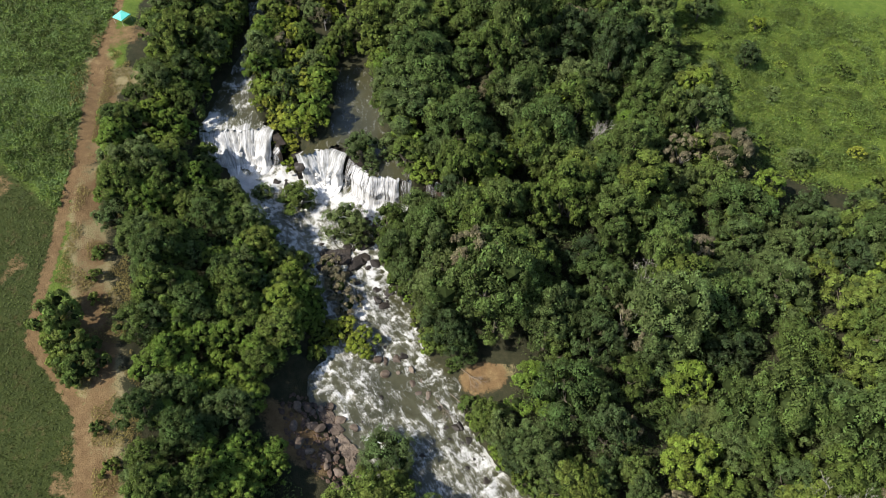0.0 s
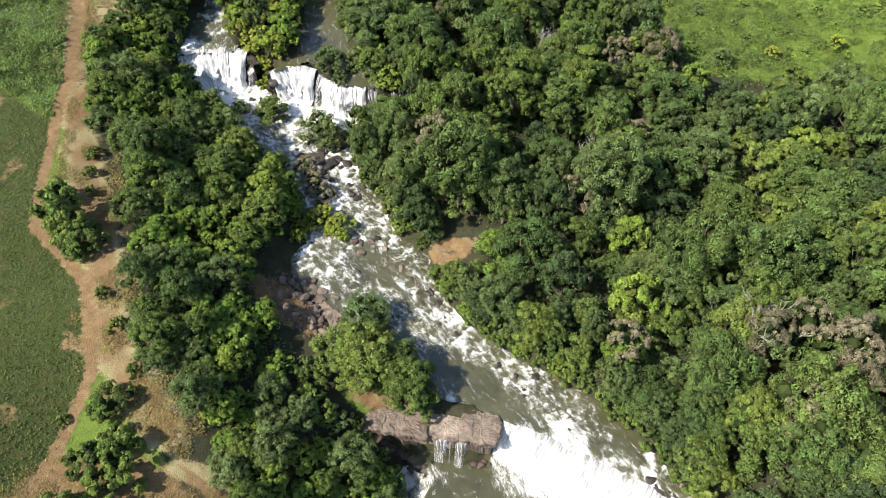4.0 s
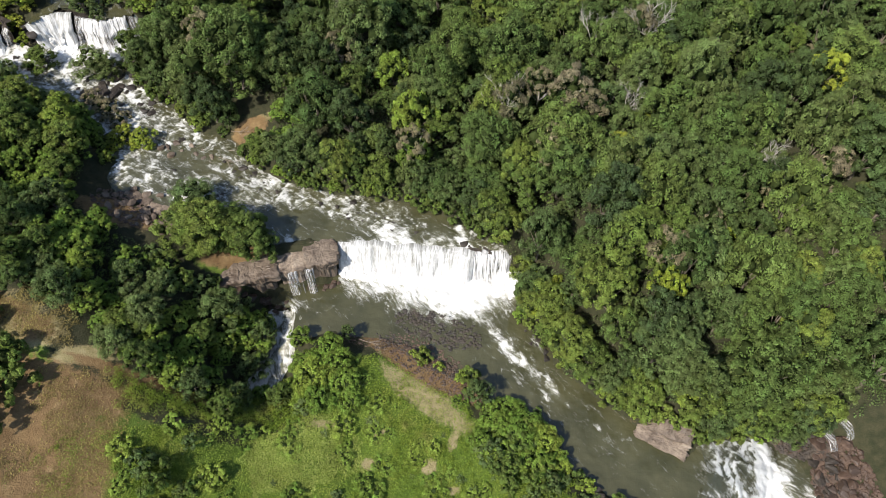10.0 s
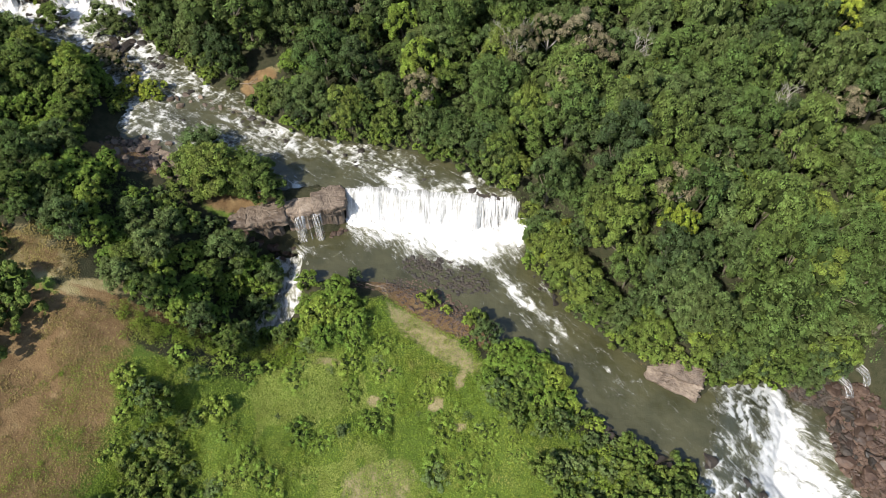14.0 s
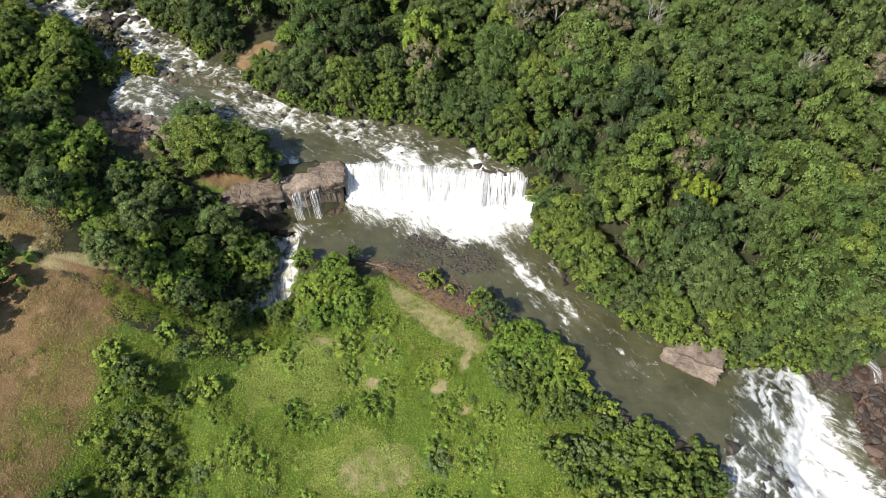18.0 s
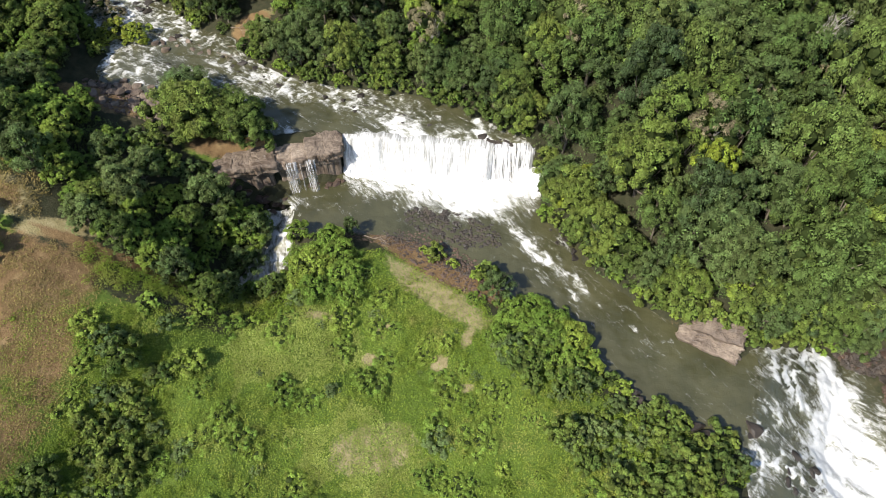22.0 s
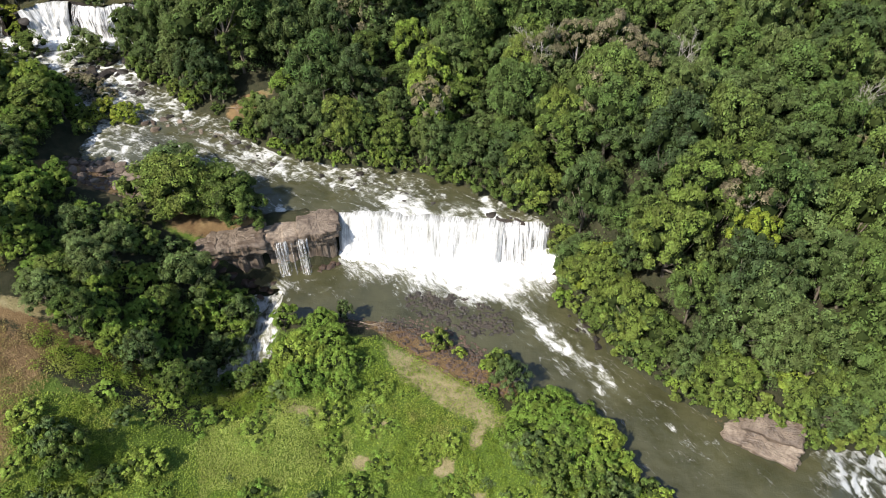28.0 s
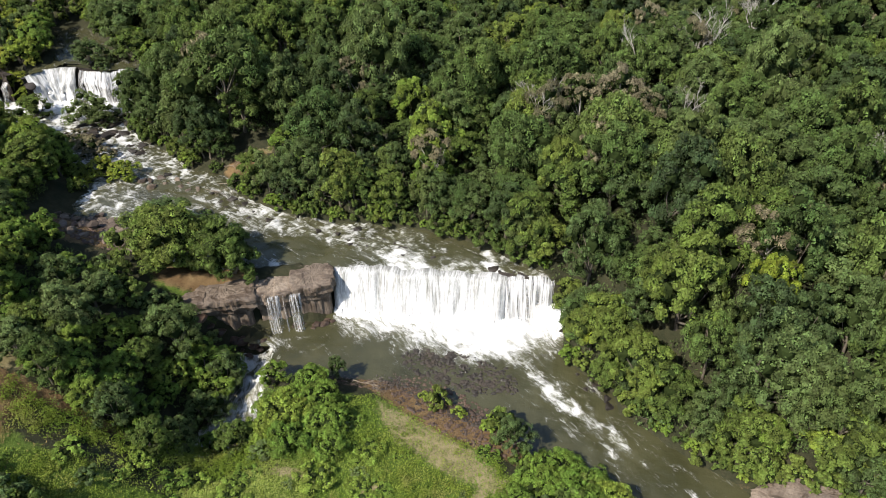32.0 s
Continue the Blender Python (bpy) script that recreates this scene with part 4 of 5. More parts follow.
KINDS = {
    "dark": TreeKind("broadleaf_tree", "tall broadleaf tree with a dark green lumpy crown", LEAF_DARK, 4.1, 8.0, 4.6, 28, 1875, 0.26, 4, 100, group="dark forest trees"),
    "mid": TreeKind("rainforest_tree", "mid-green forest tree with a broad rounded crown", LEAF_MID, 4.3, 7.6, 4.6, 30, 2100, 0.26, 5, 200, group="forest trees"),
    "canopy": TreeKind("canopy_tree", "deep green canopy tree with many small leaf clumps", LEAF_COOL, 4.1, 8.2, 5.0, 34, 2000, 0.24, 4, 270, group="canopy trees"),
    "wide": TreeKind("spreading_tree", "wide spreading forest tree with a flat layered crown", LEAF_COOL, 5.4, 5.6, 6.6, 34, 2100, 0.28, 3, 250, group="spreading trees"),
    "bright": TreeKind("light_green_tree", "light green leafy tree in full sun", LEAF_BRIGHT, 3.8, 5.8, 4.0, 26, 2500, 0.21, 4, 300, group="light green trees"),
    "yellow": TreeKind("yellowing_tree", "yellow-green tree with a loose airy crown", LEAF_YELLOW, 3.9, 5.0, 5.0, 18, 1375, 0.26, 2, 400, group="yellowing trees"),
    "dry": TreeKind("dry_tree", "grey-brown half-bare tree with dry leaves", LEAF_DRY, 3.8, 5.2, 5.5, 15, 1300, 0.20, 2, 500, BARK_PALE, group="dry trees"),
    "grey": TreeKind("grey_green_tree", "dull grey-green tree with fine leaves", LEAF_GREY, 4.2, 7.2, 4.6, 28, 2100, 0.21, 4, 600, group="grey-green trees"),
    "bush": TreeKind("shrub", "low bright green shrub among meadow grass", LEAF_BRIGHT, 1.8, 2.0, 0.2, 14, 900, 0.19, 4, 700, group="shrubs"),
    "mound": TreeKind("creeper_mound", "broad mound of bright green creepers over shrubs", LEAF_BRIGHT, 3.4, 2.9, 0.2, 34, 2000, 0.22, 4, 750, group="creeper mounds"),
    "lowbush": TreeKind("weed_clump", "broad low clump of leafy yellow-green weeds", LEAF_BRIGHT, 2.5, 1.5, 0.1, 16, 900, 0.18, 4, 870, group="weed clumps"),
    "greybush": TreeKind("grey_shrub", "dull grey-green shrub with fine leaves", LEAF_GREY, 2.0, 2.4, 0.3, 15, 1150, 0.17, 4, 850, group="grey shrubs"),
    "darkbush": TreeKind("bush", "dense green bush beside the river", LEAF_MID, 2.3, 2.8, 0.3, 15, 1250, 0.19, 5, 800, group="bushes"),
}

def scatter(poly, spacing, rng):
    """Jittered points inside a polygon on a staggered grid."""
    px, py = np.array(poly).T
    pts = []
    row = 0
    y = py.min()
    while y < py.max():
        x = px.min() + (spacing / 2 if row % 2 else 0)
        while x < px.max():
            pts.append((x + rng.uniform(-0.38, 0.38) * spacing, y + rng.uniform(-0.38, 0.38) * spacing))
            x += spacing
        y += spacing * 0.87
        row += 1
    p = np.array(pts)
    return p[signed_distance(poly, p[:, 0], p[:, 1]) < 0]


def plant_forest(poly, spacing, mixture, seed, size=(0.75, 1.3), sink=0.0, uneven=2.2, west=-1e9, east=1e9):
    rng = random.Random(seed)
    p = scatter(poly, spacing, rng)
    p = p[(p[:, 0] >= west) & (p[:, 0] < east)]
    z = height(p[:, 0], p[:, 1])
    rd = river_distance(p[:, 0], p[:, 1])
    patch = wave(p[:, 0], p[:, 1], 22, seed)
    for (x, y), h, d, k in zip(p, z, rd, patch):
        if d < 1.2:
            continue
        r = min(max(rng.random() + 0.22 * k, 0), 0.999)
        kind = mixture[-1][0]
        for name, share in mixture:
            r -= share
            if r < 0:
                kind = name
                break
        s = rng.uniform(*size) * (0.78 if d < 4.5 else 1.0) * (1.25 if rng.random() < 0.12 else 1.0)
        KINDS[kind].plant(x, y, h - sink * s - rng.uniform(0, uneven), s, rng, rng.uniform(0.85, 1.18 + 0.1 * uneven))


plant_forest(FOREST_EAST, 7.0, [("dark", 0.20), ("grey", 0.20), ("canopy", 0.18), ("bright", 0.05), ("yellow", 0.025), ("dry", 0.02), ("wide", 0.12), ("mid", 0.205)], 11, (0.66, 1.40), 1.0, 4.6, east=28)
plant_forest(FOREST_EAST, 6.3, [("dark", 0.42), ("grey", 0.14), ("canopy", 0.18), ("yellow", 0.03), ("dry", 0.03), ("wide", 0.10), ("mid", 0.10)], 11, (0.66, 1.40), 1.0, 4.6, west=28)
plant_forest(FOREST_WEST, 5.0, [("mid", 0.26), ("canopy", 0.08), ("grey", 0.14), ("bright", 0.52)], 12, (0.68, 0.98), 1.5, 0.9, east=-66)
plant_forest(FOREST_WEST, 4.8, [("grey", 0.22), ("mid", 0.16), ("bright", 0.62)], 12, (0.58, 0.86), 1.7, 0.6, west=-66)
plant_forest(ISLAND, 5.0, [("grey", 0.3), ("dry", 0.1), ("mid", 0.12), ("yellow", 0.48)], 14, (0.55, 0.85), 1.5)
plant_forest([(-60, -8), (-55, -12), (-49, -13), (-44, -13.5), (-39, -14), (-37, -17.5), (-44, -17), (-52, -16.5), (-60, -11)], 2.7, [("greybush", 0.5), ("darkbush", 0.5)], 17, (0.7, 1.2), 0.0, 0.3)
plant_forest(FOREST_LOW, 3.8, [("darkbush", 0.52), ("greybush", 0.34), ("bush", 0.14)], 13, (0.8, 1.5))
plant_forest(FOREST_FIELD, 4.2, [("darkbush", 0.5), ("greybush", 0.4), ("bush", 0.1)], 16, (0.7, 1.5))


def stand(kind, x, y, size, seed, tall=1.0, sink=0.0, label=""):
    """One tree or bush at a place of its own."""
    h = float(height(np.array([x]), np.array([y]))[0])
    ob = KINDS[kind].plant(x, y, h - sink, size, random.Random(seed), tall)
    return tagged(ob, label)


# trees on islets, at the falls and on the banks
stand("mid", -53.7, -3.3, 1.25, 20, 1.0, 3.4, "rounded green tree growing from the rock ledge")
stand("mid", -48.4, -2.4, 1.44, 21, 1.0, 3.4, "rounded green tree growing from the rock ledge")
stand("mid", -44.6, 0.2, 1.25, 22, 1.0, 3.4, "rounded green tree growing from the rock ledge")
stand("mid", -39.8, -1.7, 1.25, 23, 1.0, 3.4, "rounded green tree growing from the rock ledge")
stand("mid", -51.5, 0.8, 1.12, 24, 1.0, 3.4, "rounded green tree growing from the rock ledge")
stand("mid", -37.4, -4.0, 0.88, 25, 1.0, 3.4, "rounded green tree growing from the rock ledge")
stand("grey", -55.4, 7.7, 1.2, 1, 0.8, 2.6, "grey-green tree on a rocky islet in the rapids")
stand("yellow", -77.6, 26.4, 0.95, 30, 0.8, 2.4, "yellow-green bush on an islet in the rapids")
stand("yellow", -73.4, 26.0, 0.9, 31, 0.8, 2.4, "yellow-green bush on an islet in the rapids")
stand("yellow", -80.6, 24.4, 0.7, 32, 0.8, 2.4, "yellow-green bush on an islet in the rapids")
stand("dry", -84.6, 34.5, 0.95, 34, 0.8, 2.6, "brown dry shrub on an islet of rocks")
stand("dry", -80.5, 32.1, 0.8, 35, 0.8, 2.6, "brown dry shrub on an islet of rocks")
stand("yellow", -116.2, 63.4, 1.15, 40, 0.95, 2.5, "large yellow-green tree on the island above the falls")
stand("yellow", -122.3, 64.6, 0.95, 41, 0.95, 2.5, "large yellow-green tree on the island above the falls")
stand("yellow", -113.1, 66.3, 1.0, 42, 0.95, 2.5, "large yellow-green tree on the island above the falls")
stand("yellow", -121.7, 73.4, 1.0, 43, 0.95, 2.5, "large yellow-green tree on the island above the falls")
stand("yellow", -114.3, 57.8, 0.7, 44, 0.95, 2.5, "large yellow-green tree on the island above the falls")
stand("yellow", -133.6, 79.5, 1.0, 45, 0.95, 2.5, "large yellow-green tree on the island above the falls")
stand("yellow", -119.6, 60.6, 0.8, 46, 0.95, 1.8, "large yellow-green tree on the island above the falls")
stand("grey", -97.6, 64.3, 0.9, 51, 0.9, 2.5, "")
stand("grey", -93.8, 62.0, 0.5, 52, 0.8, 1.5, "")
stand("mid", -106.9, 49.1, 0.95, 53, 0.85, 2.6, "green tree on a rock in front of the upper falls")
stand("grey", -93.4, 48.2, 1.1, 54, 0.85, 2.4, "")
stand("dark", -88.9, 47.9, 0.85, 55, 0.9, 2.4, "")
stand("grey", -80.6, 59.0, 1.0, 56, 0.9, 2.2, "")
stand("grey", -76.1, 58.6, 0.7, 57, 0.9, 2.2, "")
stand("mid", -90.0, 28.2, 0.8, 58, 0.9, 2.2, "")
stand("grey", -91.1, 24.9, 0.8, 59, 0.9, 2.2, "")
stand("grey", -86.9, 26.5, 0.6, 60, 0.9, 2.2, "")
for i, (kind, x, y, k) in enumerate([("yellow", -98.5, 66.5, 0.5), ("mid", -87.2, 67.2, 0.95), ("dark", -83.0, 72.5, 1.0), ("grey", -92.5, 68.5, 0.8), ("dry", -86.0, 50.5, 0.6), ("dry", -89.6, 38.5, 0.75), ("dry", -87.0, 36.0, 0.7), ("yellow", -92.4, 29.6, 0.8), ("mid", -95.5, 33.5, 0.8), ("grey", -99.0, 31.5, 0.9), ("grey", -116.5, 47.0, 0.6), ("mid", -70.5, 62.5, 0.8)]):
    stand(kind, x, y, k, 340 + i, 0.9, 2.3, "small tree among rocks by the upper falls")
stand("bright", -26.2, -21.8, 0.62, 60, 1.0, 1.4, "slim light green tree beside the side chute")
for i, (x, y, k) in enumerate([(-36.5, -17.5, 0.8), (-35.5, -20.5, 0.9), (-40, -19.5, 0.9), (-36.5, -24, 0.95), (-35.5, -29, 0.8), (-38.5, -21, 1.0)]):
    stand(("bright", "grey", "bright")[i % 3], x, y, k, 160 + i, 1.0, 1.6)
stand("bright", 50.0, -31.2, 0.8, 65, 1.0, 0.8, "light green leafy clump drooping over the bank rock")
stand("bright", 57.0, -32.0, 0.7, 66, 1.0, 0.6, "light green leafy clump drooping over the bank rock")
for i, (x, y, k) in enumerate([(47.5, -33.6, 1.1), (50.3, -35.2, 1.2), (53.2, -35.4, 1.1), (56.2, -36.0, 1.2), (59.4, -37.4, 1.1)]):
    stand("darkbush", x, y, k, 560 + i, 1.1, 0.2, "leafy bush drooping over the bank rock")
stand("grey", -15.2, -20.2, 0.36, 62, 1.5, 0.8, "thin sapling at the edge of the pool")
stand("grey", 14.4, -33.2, 0.62, 63, 1.05, 0.2, "small leaning tree on the gravel bar")
for i, (x, y, k) in enumerate([(-19, -25.5, 1.0), (-23, -28.5, 1.1), (-16, -29, 1.05), (-20.5, -32, 1.15), (-14.5, -33.5, 1.0), (-24.5, -35, 1.0), (-18.5, -37, 0.95), (-12.8, -37.5, 0.8), (20, -36, 1.1), (24.5, -37.5, 1.1), (18, -40, 1.05), (23, -42, 1.2), (28, -42.5, 1.1), (19.5, -46, 1.0), (25.5, -47.5, 1.1), (15, -43, 0.8), (30.5, -47.5, 0.9)]):
    stand("mound", x, y, k, 70 + i, (1.15, 0.9, 1.0)[i % 3], 0.3, "broad mound of bright green creepers near the river")
for i, (x, y, k) in enumerate([(-121, -6, 2.1), (-117, -8, 2.0), (-112.5, -8.5, 1.7), (-109, -10.5, 1.7), (-82, -34, 1.6), (-75, -40, 1.9), (-79, -43, 1.5), (-73, -45, 1.7), (-76, -53, 1.7), (-124, 6, 0.7), (-127, 11, 0.8), (-99, -17, 0.6), (-93, -21, 0.7), (-120, 2, 0.6), (-137, 22, 0.8), (-154, 40, 0.9), (-84, -27, 0.7), (-89, -40, 0.5)]):
    stand("darkbush", x, y, k, 100 + i, 1.15, 0.2, "dark green bush beside the dirt track")

# greenery along both banks
bank_rng = random.Random(5)
for line, off, step in ((MID_FAR[1:-8], 3.1, 3.4), (POOL_FAR[1:-4], 3.1, 3.4), (LOWER[4:9], 3.1, 2.8), (LOWER[4:9], 6.0, 3.4), (LOWER[4:8], 1.5, 2.4), (MID_NEAR[8:-1], 3.4, 4.4), (MID_FAR[1:-8], 1.2, 2.6), (POOL_FAR[1:-4], 1.4, 2.4), (MID_NEAR[7:-1], 1.4, 3.0), (UPPER_RIGHT[4:9], 3.1, 3.0), (UPPER_RIGHT[1:5], 3.2, 3.6), (UPPER_LEFT[1:6], 3.2, 3.4), (UPPER_LEFT[5:10], 3.2, 3.4), (POOL_NEAR[10:], 1.5, 3.0)):
    for (ax, ay), (bx, by) in zip(line, line[1:]):
        size = math.hypot(bx - ax, by - ay)
        for k in range(max(1, int(size / step))):
            t = (k + bank_rng.random()) / max(1, int(size / step))
            x, y = ax + (bx - ax) * t, ay + (by - ay) * t
            for dx, dy in ((by - ay, ax - bx), (ay - by, bx - ax)):
                qx, qy = x + dx / size * off, y + dy / size * off
                if math.hypot(qx + 47.5, qy - 30.5) < 5.5:
                    break
                if river_distance(np.array([qx]), np.array([qy]))[0] > 0.5:
                    tree = off > 3
                    kind = bank_rng.choice(["bright", "mid", "bright", "grey", "bright"] if line[0][0] < -60 else ["mid", "dark", "mid", "grey", "canopy"]) if tree else "darkbush" if bank_rng.random() < 0.75 else "bush"
                    stand(kind, qx, qy, bank_rng.uniform(0.7, 1.0) if tree else bank_rng.uniform(0.6, 1.25), bank_rng.randrange(9999), bank_rng.uniform(0.9, 1.4), 1.6 if tree else 0.3)
                    break

# shrubs of the meadow below the falls and of the far clearing
meadow_rng = random.Random(8)
for poly, spacing, share in ((MEADOW_NEAR, 3.2, 0.50), (MEADOW_FAR, 4.6, 0.62)):
    for x, y in scatter(poly, spacing, meadow_rng):
        if meadow_rng.random() > share or abs(x) > 120 or y < -125 or y > 165 or (y < -90 and meadow_rng.random() < 0.65):
            continue
        red, grass, dry = soil(np.array([x]), np.array([y]))
        open_grass = blob(np.array([x]), np.array([y]), -22, -52, 12, 8)[0] + blob(np.array([x]), np.array([y]), -6, -66, 10, 7)[0]
        if max(red[0], dry[0]) > 0.4 or meadow_rng.random() < open_grass * 0.7:
            continue
        stand(meadow_rng.choice(["bush", "lowbush", "darkbush", "greybush"] if y > 0 or y < -85 else ["bush", "lowbush", "lowbush", "lowbush", "lowbush", "greybush"]), x, y, 0.3 + 1.0 * meadow_rng.random() ** 1.6, meadow_rng.randrange(9999), meadow_rng.uniform(0.45, 0.8), 0.2)


for i, (x, y, k, kind) in enumerate([(-35, 128, 0.8, "grey"), (-28, 140, 0.8, "dark"), (-40, 118, 0.7, "mid"), (-8, 112, 0.6, "grey"), (4, 122, 0.5, "yellow"), (-20, 108, 0.8, "dark"), (-45, 150, 0.9, "grey"), (-50, 160, 0.7, "dry"), (-5, 150, 0.5, "mid"), (18, 132, 0.6, "yellow"), (10, 112, 0.7, "mid"), (-30, 155, 0.6, "yellow")]):
    stand(kind, x, y, k, 400 + i, 1.0, 1.5, "small tree scattered in the overgrown clearing")


def bare_tree(name, x, y, z, tall, seed, label, lie=0.0):
    """A leafless tree: trunk, limbs and a fan of twigs, each order thinner."""
    rng = random.Random(seed)
    root = tagged(empty(name, x, y, z), label, "tree")
    wood = bmesh.new()
    twigs = bmesh.new()

    def grow(bm, p, d, size, thick, order):
        q = p + d * size * 0.5 + Vector((rng.uniform(-1, 1), rng.uniform(-1, 1), 0)) * size * 0.03
        e = p + d * size
        tube(bm, [p, q, e], [thick, thick * 0.75, thick * 0.45], 5 if order < 2 else 3)
        if order >= 5:
            return
        for k in range(3 if order else 6):
            a = rng.uniform(0, 6.283)
            side = Vector((math.cos(a), math.sin(a), rng.uniform(0.1, 0.7)))
            grow(wood if order < 1 else twigs, p + (e - p) * rng.uniform(0.45, 1.0), (d * 0.9 + side * 0.62).normalized(), size * rng.uniform(0.48, 0.68), thick * 0.56, order + 1)

    grow(wood, Vector((0, 0, -1)), Vector((0.05, 0.03, 1)).normalized(), tall * 0.5, (0.011 if lie else 0.014) * tall, 0)
    part("trunk", wood, BARK_DRIFT if lie else BARK_PALE, root)
    tagged(part("twig_fan", twigs, BARK_DRIFT if lie else BARK_PALE, root), kind="stuff")
    root.rotation_euler = (lie, 0, rng.uniform(0, 6.283) if not lie else 1.2)
    return root


for i, (x, y, tall) in enumerate([(38, 54, 19), (16.3, 32, 19), (66, 70, 20), (52.5, 55, 19), (30, 20, 15), (46, 34, 16), (76, 20, 15), (-52, 92, 15), (-28, 62, 15)]):
    z = float(height(np.array([x]), np.array([y]))[0])
    bare_tree("bare_tree", x, y, z, tall, 900 + i, "pale leafless dead tree above the forest canopy")
for i, (x, y, k) in enumerate([(17.5, 30.5, 1.0), (33, 34, 1.05), (29.5, 18.5, 1.0), (37, 31, 0.9), (-4, 20.5, 0.9), (25, 36, 0.95)]):
    stand("dry", x, y, 1.25 * k, 950 + i, 1.3)
for i, (x, y, z, r) in enumerate([(-51, 25.5, 9.0, 1.35), (-53, 23, 8.9, 1.5), (-51.5, 31, 10.2, 1.3), (-12, -21, 0.9, 1.45)]):
    bare_tree("fallen_tree", x, y, z, 7.5, 970 + i, "bleached fallen tree with bare branches at the water", r)

# ---- rocks ----


def boulder_mesh(name, mat, seed, subdivisions=2, flat=0.6):
    bm = bmesh.new()
    bmesh.ops.create_icosphere(bm, subdivisions=subdivisions, radius=1)
    off = Vector((seed * 3.1, seed * 1.7, seed * 2.3))
    rng = random.Random(seed)
    cuts = [(Vector((rng.gauss(0, 1), rng.gauss(0, 1), rng.gauss(0, 0.8))).normalized(), rng.uniform(0.5, 0.85)) for _ in range(9)]
    for v in bm.verts:
        n = noise.noise(v.co * 0.9 + off) * 0.5 + noise.noise(v.co * 2.3 + off) * 0.2
        v.co *= 1 + n
        for c, far in cuts:
            over = v.co.dot(c) - far
            if over > 0:
                v.co -= c * over
        v.co.z *= flat
    me = bpy.data.meshes.new(name)
    bm.to_mesh(me)
    bm.free()
    me.materials.append(mat)
    return me


BOULDERS = {k: [boulder_mesh("boulder", m, i + j * 7, 2, 0.55 + 0.08 * (i % 3)) for i in range(5)] for j, (k, m) in enumerate((("grey", ROCK), ("red", ROCK_RED), ("wet", ROCK_WET)))}
BOULDER_WORDS = {"grey": "pale grey-brown boulder in shallow water", "red": "red-brown basalt boulder on the bank", "wet": "dark wet boulder in white water"}


def boulder(kind, x, y, z, size, rng):
    ob = new({"grey": "boulder", "red": "basalt_boulder", "wet": "wet_boulder"}[kind], BOULDERS[kind][rng.randrange(5)])
    ob.location = (x, y, z)
    ob.rotation_euler = (rng.uniform(-0.2, 0.2), rng.uniform(-0.2, 0.2), rng.uniform(0, 6.283))
    ob.scale = (size * rng.uniform(0.8, 1.3), size * rng.uniform(0.8, 1.2), size * rng.uniform(0.7, 1.1))
    return tagged(ob, BOULDER_WORDS[kind], "rock", kind + " boulders")


def boulders(kind, cx, cy, rx, ry, turn, count, size, seed, lift=0.0, water=None):
    rng = random.Random(seed)
    c, s = math.cos(radians(turn)), math.sin(radians(turn))
    for _ in range(count):
        a, q = rng.uniform(0, 6.283), math.sqrt(rng.random())
        u, v = rx * q * math.cos(a), ry * q * math.sin(a)
        x, y = cx + u * c - v * s, cy + u * s + v * c
        k = size * math.exp(rng.uniform(-0.7, 0.7))
        z = float(height(np.array([x]), np.array([y]))[0])
        if water is not None:
            z = max(z, float(level(water, np.array([x]), np.array([y]))[0]) - 0.25 * k)
        boulder(kind, x, y, z + lift * k, k, rng)


def rubble(name, kind, cx, cy, rx, ry, turn, count, size, seed, water, label):
    """Small stones, too many to count, as one heap."""
    rng = random.Random(seed)
    c, s = math.cos(radians(turn)), math.sin(radians(turn))
    iv, jf = ico()
    vs, fs, n = [], [], 0
    nr = np.random.RandomState(seed)
    for _ in range(count):
        a, q = rng.uniform(0, 6.283), math.sqrt(rng.random())
        u, v = rx * q * math.cos(a), ry * q * math.sin(a)
        x, y = cx + u * c - v * s, cy + u * s + v * c
        k = size * math.exp(rng.uniform(-0.8, 0.7))
        vs.append(iv * (1 + nr.uniform(-0.3, 0.3, (len(iv), 1))) * np.array([k * rng.uniform(0.8, 1.4), k, k * 0.6]) + np.array([x, y, 0]))
        fs.append(jf + n)
        n += len(iv)
    vs = np.concatenate(vs)
    mid = vs.reshape(count, -1, 3).mean(1)
    z = np.maximum(height(mid[:, 0], mid[:, 1]), level(water, mid[:, 0], mid[:, 1]) - size * 0.25)
    vs[:, 2] += np.repeat(z, len(iv))
    ob = mesh_object(name, vs, np.concatenate(fs), BOULDERS[kind][0].materials[0], smooth=False)
    return tagged(ob, label, "stones", kind="stuff")


boulders("grey", -70, 8, 8, 4.5, -15, 18, 0.85, 1, 0.1, "mid")
boulders("grey", -66, 2, 9, 4, -20, 20, 0.8, 2, 0.1, "mid")
rubble("rubble", "red", -68, 4, 12, 5, -18, 300, 0.3, 102, "mid", "red-brown stones and shallow bedrock in the river")
boulders("wet", -60, 18, 18, 9, -25, 14, 0.6, 3, 0.0, "mid")
boulders("wet", -88, 43, 10, 7, 20, 30, 0.95, 4, 0.1, "mid")
boulders("red", -87, 53, 6, 3, 20, 22, 0.9, 5, 0.2, "mid")
boulders("wet", -76.5, 38, 5, 3, 30, 14, 0.8, 31, 0.1, "mid")
boulders("wet", -101, 36.5, 4, 2, 20, 9, 0.9, 32, 0.1, "mid")
boulders("grey", -62, 24, 9, 2.5, -12, 14, 0.7, 33, 0.1, "mid")
boulders("wet", -40, 17, 12, 3, -15, 12, 0.6, 34, 0.05, "mid")
boulders("wet", -18, 10, 10, 3, -15, 9, 0.6, 35, 0.05, "mid")
boulders("wet", -112, 52, 5, 4, 0, 12, 0.9, 6, 0.2, "mid")
